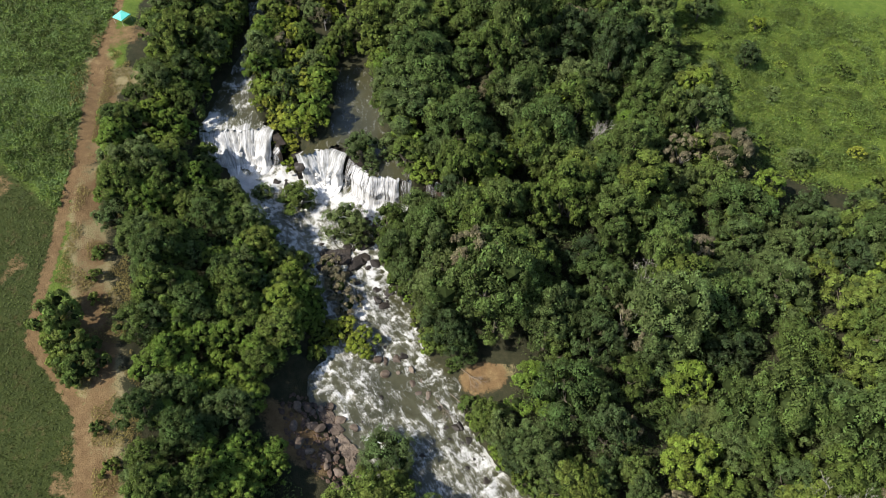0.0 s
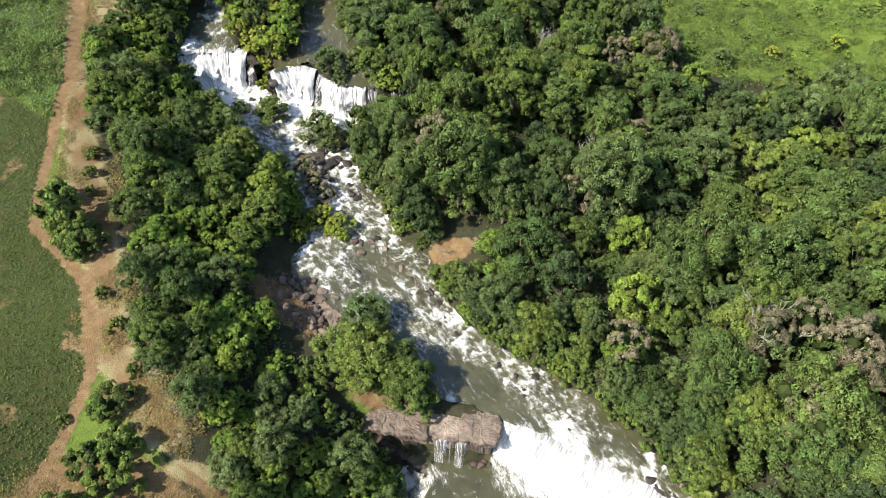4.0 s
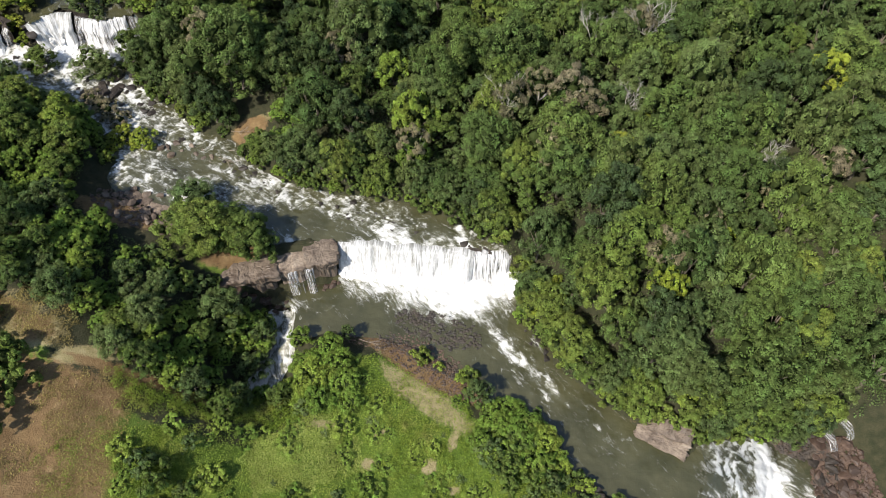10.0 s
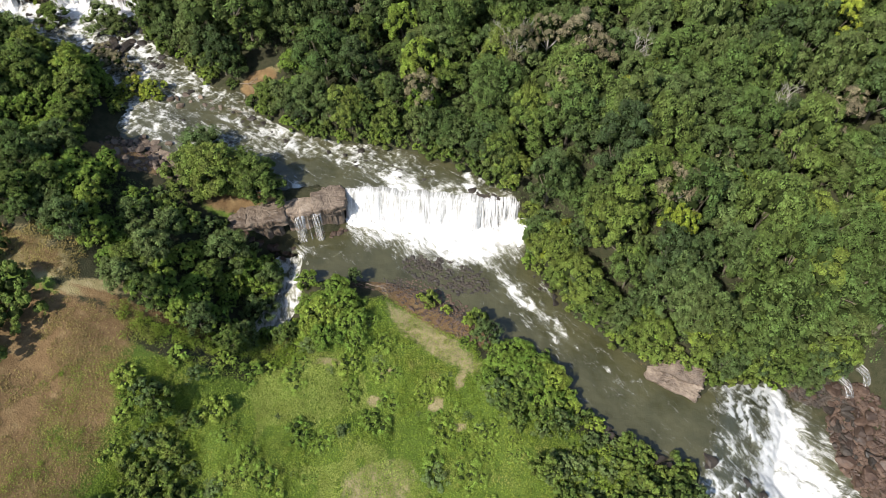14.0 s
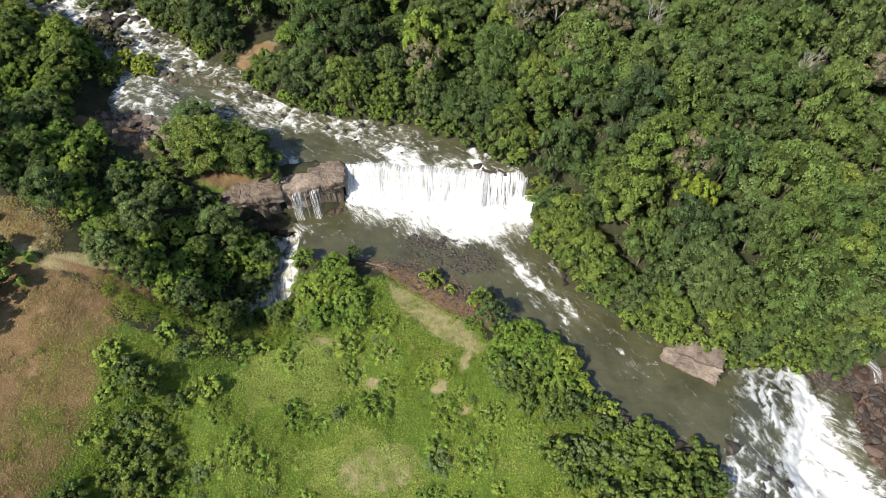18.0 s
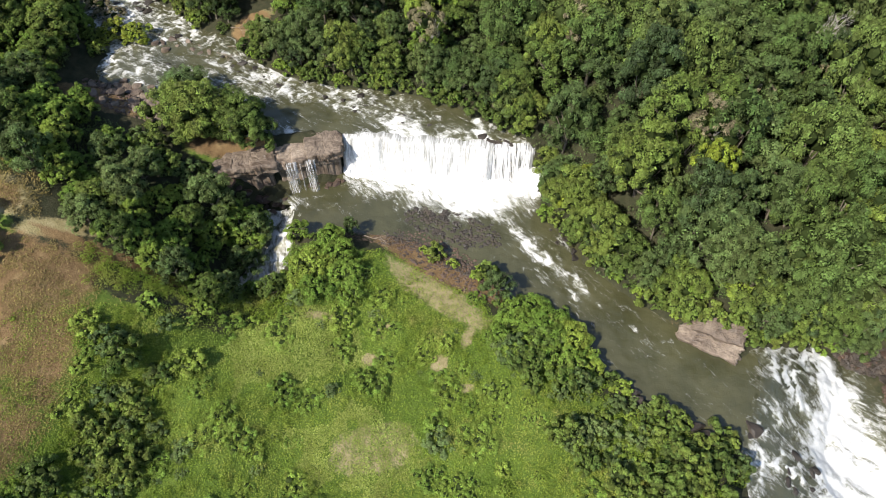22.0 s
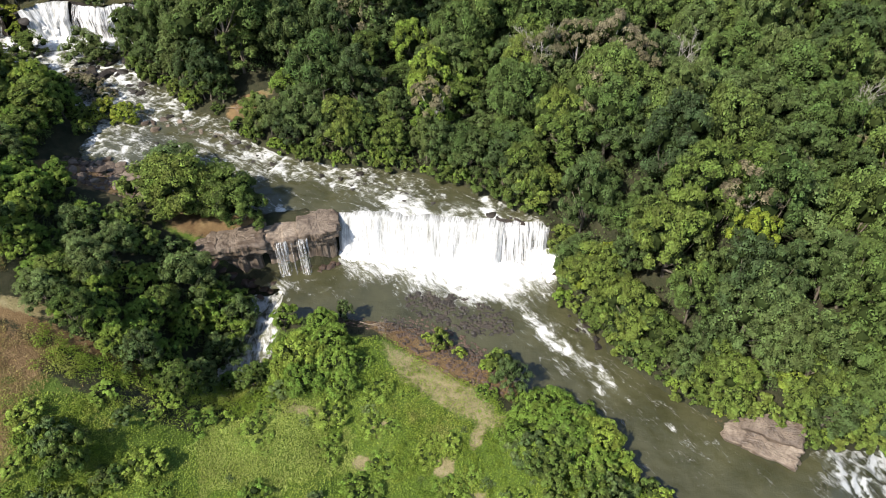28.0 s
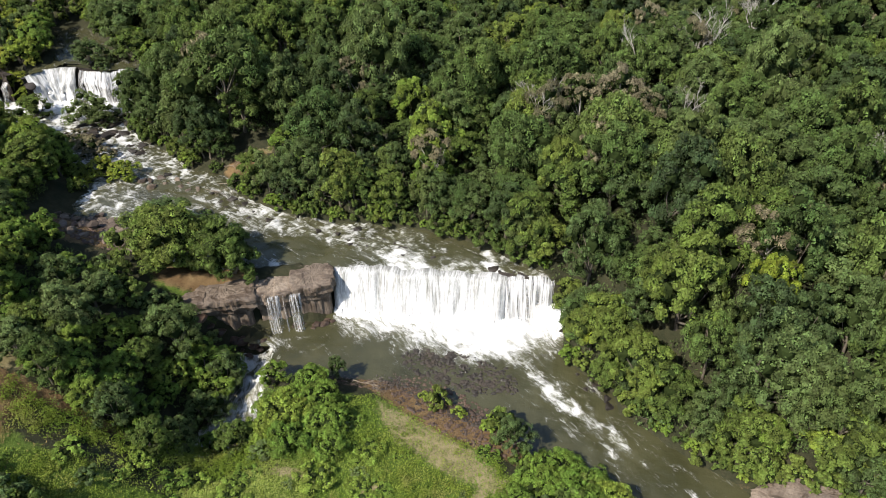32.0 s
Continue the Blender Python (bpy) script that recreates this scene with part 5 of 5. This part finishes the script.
boulders("wet", -110.5, 57.5, 1.5, 2.5, 0, 6, 1.0, 7, 3.0, "mid")
boulders("red", -77, 69, 5, 3, 20, 16, 0.8, 8, 0.2)
boulders("red", -70, 72, 8, 2, 30, 14, 0.7, 9, 0.2)
boulders("wet", -10, 6, 9, 3, -20, 7, 0.5, 10, 0.0, "mid")
boulders("wet", 12, 1.6, 4, 0.8, -15, 5, 0.6, 11, 0.1, "mid")
boulders("wet", 21.2, -2.5, 1.4, 2.6, 0, 7, 0.8, 12, 0.4, "pool")
stand("mid", 22.8, -2.6, 0.7, 67, 1.1, 0.8)
boulders("wet", 5, -17, 11, 4.5, -12, 16, 0.5, 13, -0.1, "pool")
rubble("rubble", "wet", 4.5, -16.4, 11, 3.9, -16, 700, 0.28, 113, "pool", "dark wet stones breaking the pool surface")
boulders("red", 5, -26, 11, 4.0, -30, 12, 0.45, 14, 0.0, "pool")
rubble("rubble", "wet", 3, -24.5, 14, 1.8, -26, 450, 0.22, 116, "pool", "dark wet gravel at the edge of the pool")
rubble("rubble", "red", 4, -26, 14, 4.6, -30, 800, 0.2, 114, "pool", "red-brown gravel bar of loose stones")
rubble("rubble", "red", -9, -21, 10, 2, -5, 300, 0.15, 115, "pool", "red-brown stones along the pool edge")
boulders("wet", 27, -18, 3, 6, 20, 12, 0.6, 16, 0.0, "pool")
boulders("wet", 44, -54, 9, 1.5, -30, 16, 0.8, 17, 0.1, "pool")
boulders("wet", 68, -61, 5, 4, -20, 10, 0.8, 18, -0.1, "lower")
boulders("wet", 58.5, -55.5, 1.6, 2.4, -30, 5, 0.9, 218, 0.1, "lower")
boulders("red", 84, -34, 5, 2.0, -25, 26, 0.7, 19, 0.3, "lower")
boulders("red", 93, -37.5, 5, 4.5, -30, 30, 0.9, 219, 0.3, "lower")
boulders("red", 93.5, -48, 4, 8, 12, 34, 1.1, 20, 0.3, "lower")
boulders("wet", 92.5, -45, 3.6, 8, 12, 44, 0.75, 36, 0.3, "lower")
rubble("rubble", "wet", 86.5, -34.5, 8, 2.6, -18, 700, 0.36, 120, "lower", "dark wet stones at the foot of the forest bank")
rubble("rubble", "red", 95, -45, 6, 12, 5, 1400, 0.42, 119, "lower", "heap of red-brown boulders beside the lower cascade")
boulders("red", -23, -7.0, 5, 1.0, 15, 12, 0.6, 21, 0.2, "pool")
boulders("red", -38, -13, 7, 2, 5, 14, 0.9, 22, 0.4)


def slab(name, cx, cy, rx, ry, turn, top, bottom, seed, mat, label, undercut=0.7, tilt=0.0):
    """A flat-topped block of layered rock: worn top, broken rim, and a face that steps back under it."""
    bm = bmesh.new()
    off = Vector((seed * 5.3, seed * 2.9, 0))
    n = 84
    rings = []
    steps = [(0.02, 0)] + [(0.08 * k, 0) for k in range(1, 12)] + [(0.92, -0.02), (0.97, -0.1), (1.0, -0.35), (1.0, -1.1), (0.96, -1.3), (0.98, -2.1), (undercut + 0.14, -2.4), (undercut + 0.1, -3.6), (undercut, -4.2), (undercut + 0.04, bottom - top)]
    for r, dz in steps:
        ring = []
        for k in range(n):
            a = k * 6.28319 / n
            d = Vector((math.cos(a), math.sin(a), 0))
            sq = 1.0 / max(abs(d.x), abs(d.y)) ** 0.85
            rim = sq * (1 + 0.16 * noise.noise(d * 2.2 + off) + 0.07 * noise.noise(d * 7 + off) + 0.05 * noise.cell(d * 5 + off + Vector((0, 0, dz * 2))))
            p = Vector((d.x * rx * r * rim, d.y * ry * r * rim, 0))
            w = Vector((p.x, p.y, 0)) * 0.45 + off
            z = top + dz + (0.20 * noise.noise(w) + 0.10 * noise.noise(w * 3.3) + 0.12 * noise.cell(w * 1.5) + 0.07 * noise.noise(w * 9)) * (1.0 if dz > -1.5 else 0.3)
            ring.append(bm.verts.new((p.x, p.y, z)))
        rings.append(ring)
    for lo, hi in zip(rings, rings[1:]):
        for k in range(n):
            bm.faces.new((lo[k], lo[(k + 1) % n], hi[(k + 1) % n], hi[k]))
    bm.faces.new(rings[0][::-1])
    bmesh.ops.recalc_face_normals(bm, faces=bm.faces)
    me = bpy.data.meshes.new(name)
    bm.to_mesh(me)
    bm.free()
    me.materials.append(mat)
    ob = new(name, me)
    ob.location = (cx, cy, 0)
    ob.rotation_euler = (tilt, 0, radians(turn))
    return tagged(ob, label, "rock")


slab("rock_ledge", -23.8, -2.6, 4.0, 3.3, 20, 8.1, -1.0, 1, ROCK, "flat weathered rock ledge beside the waterfall lip")
slab("rock_ledge", -30.6, -4.2, 4.4, 4.0, 17, 7.6, -1.0, 2, ROCK, "wet brown rock ledge with thin trickles over its edge")
slab("rock_ledge", -38.6, -6.6, 5.4, 4.8, 15, 8.1, -1.0, 3, ROCK, "broad grey rock ledge above the pool")
slab("rock_ledge", -46.4, -9.0, 5.0, 4.6, 14, 8.3, 0.5, 4, ROCK, "pale pinkish rock ledge below trees")
slab("rock_ledge", -52.4, -8.0, 4.4, 4.0, 20, 8.6, 3.0, 9, ROCK, "pale rock shelf between trees")
for i, (x, y, rx, ry, a) in enumerate([(-69.5, 8.2, 3.4, 1.7, -25), (-64.0, 5.6, 3.0, 1.6, -15), (-60.0, 2.6, 2.6, 1.5, -30), (-66.5, 2.2, 3.2, 1.6, -20), (-73.5, 6.0, 2.6, 1.4, -10)]):
    slab("bedrock_shelf", x, y, rx, ry, a, 9.55 + 0.02 * (-x - 60), 8.0, 30 + i, ROCK, "low worn shelf of reddish bedrock awash in the shallows", 0.9)
slab("rock_ledge", -41.5, -3.2, 5.6, 2.6, 8, 8.0, 4.0, 8, ROCK_RED, "low brown rock shelf awash at the river edge")


def cliff(name, line, top, bottom, seed, label):
    """A wall of dark layered rock along a line, seen between the strands of a fall."""
    rng = np.random.RandomState(seed)
    n = 40
    p = np.array([line[0]]) + np.linspace(0, 1, n)[:, None] * (np.array([line[1]]) - np.array([line[0]]))
    d = np.array(line[1], float) - np.array(line[0], float)
    d /= np.linalg.norm(d)
    out = np.array([d[1], -d[0]])
    v = np.linspace(0, 1, 14)
    step = np.repeat(rng.uniform(-0.35, 0.35, (10, 7)), 2, axis=1)[np.arange(n) // 4]
    o = -0.3 + 0.7 * step + rng.uniform(-0.1, 0.1, (n, 14)) + 0.3 * v[None, :]
    front = np.stack([p[:, 0:1] + out[0] * o, p[:, 1:2] + out[1] * o, top + (bottom - top) * v[None, :] + rng.uniform(-0.1, 0.1, (n, 14))], -1)
    back = np.stack([p[:, 0] - out[0] * 2, p[:, 1] - out[1] * 2, np.full(n, top - 0.3)], -1)
    full = np.concatenate([back[:, None, :], front], 1)
    ob = mesh_object(name, full.reshape(-1, 3), grid_faces(n, 15), ROCK_WET, smooth=False)
    return tagged(ob, label, "cliff", kind="structure")


cliff("cliff_main", ((-21, -0.2), (21.5, -1.1)), 6.9, -1.2, 1, "dark wet basalt wall behind the main falls")
for i, (a, c) in enumerate([((-112, 55.6), (-108.6, 60.8)), ((-108.8, 60.4), (-103.8, 64.2)), ((-104, 64.2), (-96.2, 60.4)), ((-96.4, 60.3), (-92.3, 60.2)), ((-92.5, 60.1), (-83.8, 63.6)), ((-137, 51.2), (-123.4, 60.0)), ((-123.8, 60.2), (-117.6, 57.2))]):
    cliff("cliff_upper_%d" % (i + 1), (a, c), UPPER_Z - 0.7, 10.5, 20 + i, "dark wet rock wall behind the upper falls")
cliff("cliff_thin", ((-81, 64.2), (-73, 67.2)), 17.2, 12.0, 3, "dark rock step under thin falls")
slab("bank_rock", 53.4, -39.0, 5.4, 2.3, -26, 1.5, -1.6, 5, ROCK, "pale bank rock with a worn sloping top", 0.85, 0.30)
slab("bank_rock", 55.0, -36.6, 4.6, 1.9, -20, 3.3, -1.2, 15, ROCK, "pale rock step under drooping leaves", 0.85, 0.4)
slab("bank_rock", 13.2, 1.3, 3.0, 0.9, -12, 7.55, 5.0, 6, ROCK_WET, "dark wet rock hump at the brink of the falls", 0.85)
slab("bank_rock", -90.5, 41.2, 3.4, 2.2, 30, 11.2, 9.0, 7, ROCK_WET, "dark wet rock islet in the rapids", 0.85)

# ---- tent ----


def tent(x, y):
    z = float(height(np.array([x]), np.array([y]))[0])
    root = tagged(empty("canopy_tent", x, y, z), "small teal canopy tent beside the dirt track", "tent")
    m, nt, b = material("teal_cloth", 0.8, 0.2)
    n = noise_tex(nt, coords(nt), 2.0, 3.0)
    nt.links.new(ramp(nt, n, [(0.3, (0.10, 0.50, 0.42)), (0.7, (0.16, 0.62, 0.52))]), b.inputs["Base Color"])
    bm = bmesh.new()
    r = [bm.verts.new((a * 1.6, c * 1.6, 2.1)) for a, c in ((-1, -1), (1, -1), (1, 1), (-1, 1))]
    q = [bm.verts.new((a * 1.6, c * 1.6, 1.85)) for a, c in ((-1, -1), (1, -1), (1, 1), (-1, 1))]
    top = bm.verts.new((0, 0, 3.0))
    for k in range(4):
        bm.faces.new((r[k], r[(k + 1) % 4], top))
        bm.faces.new((q[k], q[(k + 1) % 4], r[(k + 1) % 4], r[k]))
    part("canopy", bm, m, root, "", False)
    for a in (-1.5, 1.5):
        for c in (-1.5, 1.5):
            bm = bmesh.new()
            tube(bm, [(a, c, -0.3), (a, c, 2.1)], [0.04, 0.04], 6)
            part("pole", bm, BARK_PALE, root)


tent(-175, 67.5)

# ---- grass and ground cover ----


def ground_cover(name, places, mat, size, lean, label, category, seed):
    """Many small leaf clumps or grass blades in one sheet of plants."""
    rng = np.random.RandomState(seed)
    n = len(places)
    z = height(places[:, 0], places[:, 1])
    p = np.column_stack([places, z])
    a = rng.uniform(0, 6.283, n)
    s = size * rng.uniform(0.5, 1.5, n)
    w = np.stack([np.cos(a), np.sin(a), 0 * a], 1) * (s * 0.5)[:, None]
    up = np.stack([-np.sin(a) * lean, np.cos(a) * lean, np.ones(n)], 1) * (s * 0.9)[:, None]
    side = np.stack([-np.sin(a), np.cos(a), 0 * a], 1) * (s * 0.5)[:, None]
    v = np.stack([p - w, p + side * 0.4 + up * 0.55, p + w, p + side + up], 1).reshape(-1, 3)
    i = np.arange(n)[:, None] * 4
    f = np.concatenate([i + np.array([0, 1, 3]), i + np.array([1, 2, 3])])
    ob = mesh_object(name, v, f, mat, smooth=False)
    tone = np.clip(0.5 + 0.4 * wave(places[:, 0], places[:, 1], 2.4, seed + 300), 0, 1).astype(np.float32)
    ob.data.attributes.new("spray", "FLOAT", "FACE").data.foreach_set("value", np.concatenate([tone, tone]))
    return tagged(ob, label, category, kind="stuff")


def cover_points(poly, count, seed, limit=None):
    rng = np.random.RandomState(seed)
    px, py = np.array(poly).T
    lo, hi = [px.min(), py.min()], [px.max(), py.max()]
    if limit:
        lo, hi = np.maximum(lo, limit[:2]), np.minimum(hi, limit[2:])
    p = rng.uniform(lo, hi, (count * 4, 2))
    p = p[signed_distance(poly, p[:, 0], p[:, 1]) < 0]
    red, grass, dry = soil(p[:, 0], p[:, 1])
    keep = (np.maximum(red, dry * 0.9) < rng.uniform(0.2, 0.9, len(p))) & (river_distance(p[:, 0], p[:, 1]) > 0.3)
    return p[keep][:count]


def thicket(name, places, mat, size, cards, card, label, seed):
    """Low leafy growth: many overlapping clumps in one tangle."""
    rng = np.random.RandomState(seed)
    n = len(places)
    z = height(places[:, 0], places[:, 1])
    r = size * rng.uniform(0.5, 1.5, n)
    cs = np.column_stack([places, z + r * 0.15])
    pick = np.repeat(np.arange(n), cards)
    d = rng.normal(size=(n * cards, 3))
    d[:, 2] = np.abs(d[:, 2]) * 0.9
    d /= np.linalg.norm(d, axis=1)[:, None]
    p = cs[pick] + d * (r[pick] * rng.uniform(0.75, 1.2, n * cards))[:, None]
    nn = d + rng.normal(size=d.shape) * 0.6
    nn /= np.linalg.norm(nn, axis=1)[:, None]
    a = np.cross(nn, rng.normal(size=d.shape))
    a /= np.linalg.norm(a, axis=1)[:, None]
    b = np.cross(nn, a)
    s = card * rng.uniform(0.6, 1.4, n * cards)[:, None]
    q = np.stack([p - a * s, p - b * s * 0.6 + nn * s * 0.2, p + a * s, p + b * s * 0.6 + nn * s * 0.2], 1).reshape(-1, 3)
    ob = mesh_object(name, q, np.arange(len(q)).reshape(-1, 4), mat, smooth=False)
    ob.data.attributes.new("spray", "FLOAT", "FACE").data.foreach_set("value", rng.uniform(0, 1, n)[pick].astype(np.float32))
    return tagged(ob, label, "plants", kind="stuff")


def only(p, keep):
    return p[keep(p[:, 0], p[:, 1])]


FENCE = lambda x, y: (14 - 0.15 * (x + 140) - y) < 0
weeds = cover_points(MEADOW_NEAR, 5200, 21, (-95, -130, 85, -20))
weeds = only(weeds, lambda x, y: (wave(x, y, 9, 77) + 0.3 - 1.2 * blob(x, y, -22, -50, 13, 8) - 1.2 * blob(x, y, -5, -66, 10, 7)) > 0)
thicket("weeds", weeds, MEADOW, 0.78, 62, 0.10, "tangled bright green weeds and creepers in the meadow", 21)
thicket("undergrowth", cover_points(MEADOW_FAR, 1300, 22, (-70, 95, 70, 175)), LEAF_COOL, 1.6, 70, 0.2, "tangled green undergrowth in the far clearing", 22)
thicket("undergrowth", only(cover_points(PASTURE, 1600, 23, (-215, 5, -125, 110)), lambda x, y: FENCE(x, y) & (wave(x, y, 10, 78) > -0.15)), LEAF_COOL, 1.0, 44, 0.24, "weedy green growth on the upper pasture", 23)
thicket("undergrowth", only(cover_points([(-34, -29), (-26, -31), (-17, -24), (-14, -27), (-20, -38), (-24, -44), (-56, -46), (-60, -37), (-46, -41)], 700, 24), lambda x, y: y < 0), MEADOW, 0.8, 80, 0.10, "low green growth at the forest edge", 24)
thicket("weeds", np.concatenate([cover_points(FOREST_LOW, 500, 25), cover_points(FOREST_FIELD, 400, 26)]), MEADOW, 0.8, 80, 0.10, "green weeds under bushes", 25)
wood_points = cover_points(FOREST_EAST, 5200, 33)
wood_points = wood_points[(wood_points[:, 0] > -110) & (wood_points[:, 1] < 118)]
thicket("forest_undergrowth", wood_points, LEAF_DARK, 1.7, 46, 0.24, "dark green saplings and ferns under the forest trees", 33)
thicket("forest_undergrowth", cover_points(FOREST_WEST, 1500, 34), LEAF_DARK, 1.3, 44, 0.22, "dark green saplings and ferns under the bank trees", 34)
rng_field = np.random.RandomState(27)
field_points = np.stack([rng_field.normal(-68, 11, 6000), rng_field.normal(-54, 9, 6000)], 1)
field_points = field_points[(wave(field_points[:, 0], field_points[:, 1], 5, 95) > -0.05) & (signed_distance(FOREST_WEST, field_points[:, 0], field_points[:, 1]) > 0)]
strip_points = np.random.RandomState(28).uniform((-172, -36), (-64, 60), (240000, 2))
strip_points = strip_points[(line_distance(EARTH, strip_points[:, 0], strip_points[:, 1]) < 7) & (line_distance(ROAD, strip_points[:, 0], strip_points[:, 1]) > 2.0) & (wave(strip_points[:, 0], strip_points[:, 1], 4, 96) > -0.1)]
ground_cover("verge_grass", strip_points, GRASS_OLIVE, 0.26, 1.0, "dry olive-brown grass on the verge", "grass", 28)
field_weeds = np.random.RandomState(29).uniform((-96, -92), (-50, -36), (70000, 2))
field_weeds = field_weeds[(signed_distance(FIELD, field_weeds[:, 0], field_weeds[:, 1]) < 1.5) & (wave(field_weeds[:, 0], field_weeds[:, 1], 7, 92) + 0.5 * wave(field_weeds[:, 0], field_weeds[:, 1], 1.5, 99) < 0.25)]
ground_cover("field_weeds", field_weeds, GRASS_OLIVE, 0.2, 1.0, "thin olive-brown weeds on the earth field", "grass", 29)
ground_cover("field_grass", field_points, GRASS_OLIVE, 0.22, 1.0, "sparse dry grass on the bare earth field", "grass", 27)
ground_cover("tall_grass", np.concatenate([only(cover_points(MEADOW_NEAR, 160000, 31, (-40, -85, 10, -38)), lambda x, y: 0.7 * np.maximum(blob(x, y, -20, -50, 14, 9), blob(x, y, -5, -66, 12, 8)) + 0.55 * wave(x, y, 8, 79) + 0.35 * wave(x, y, 2.5, 80) > 0.5)]), GRASS_PALE, 0.18, 1.1, "pale yellow-green tall grass in the meadow", "grass", 31)
ground_cover("meadow_grass", cover_points(MEADOW_NEAR, 270000, 1, (-95, -130, 85, -20)), MEADOW, 0.21, 0.8, "lush green meadow grass and low weeds", "grass", 1)
ground_cover("short_grass", only(cover_points(PASTURE, 40000, 4, (-190, -75, -75, 30)), lambda x, y: ~FENCE(x, y)), GRASS_DARK_SHADED, 0.35, 0.9, "short dark green pasture grass, darkened further for cloud shadow", "grass", 4)
ground_cover("pasture_grass", only(cover_points(PASTURE, 40000, 2, (-215, 0, -75, 100)), FENCE), LEAF_COOL, 0.5, 0.9, "green pasture grass beside the track", "grass", 2)
ground_cover("clearing_grass", cover_points(MEADOW_FAR, 50000, 3, (-70, 95, 70, 175)), LEAF_MID, 0.4, 0.8, "bright green undergrowth in the far clearing", "grass", 3)
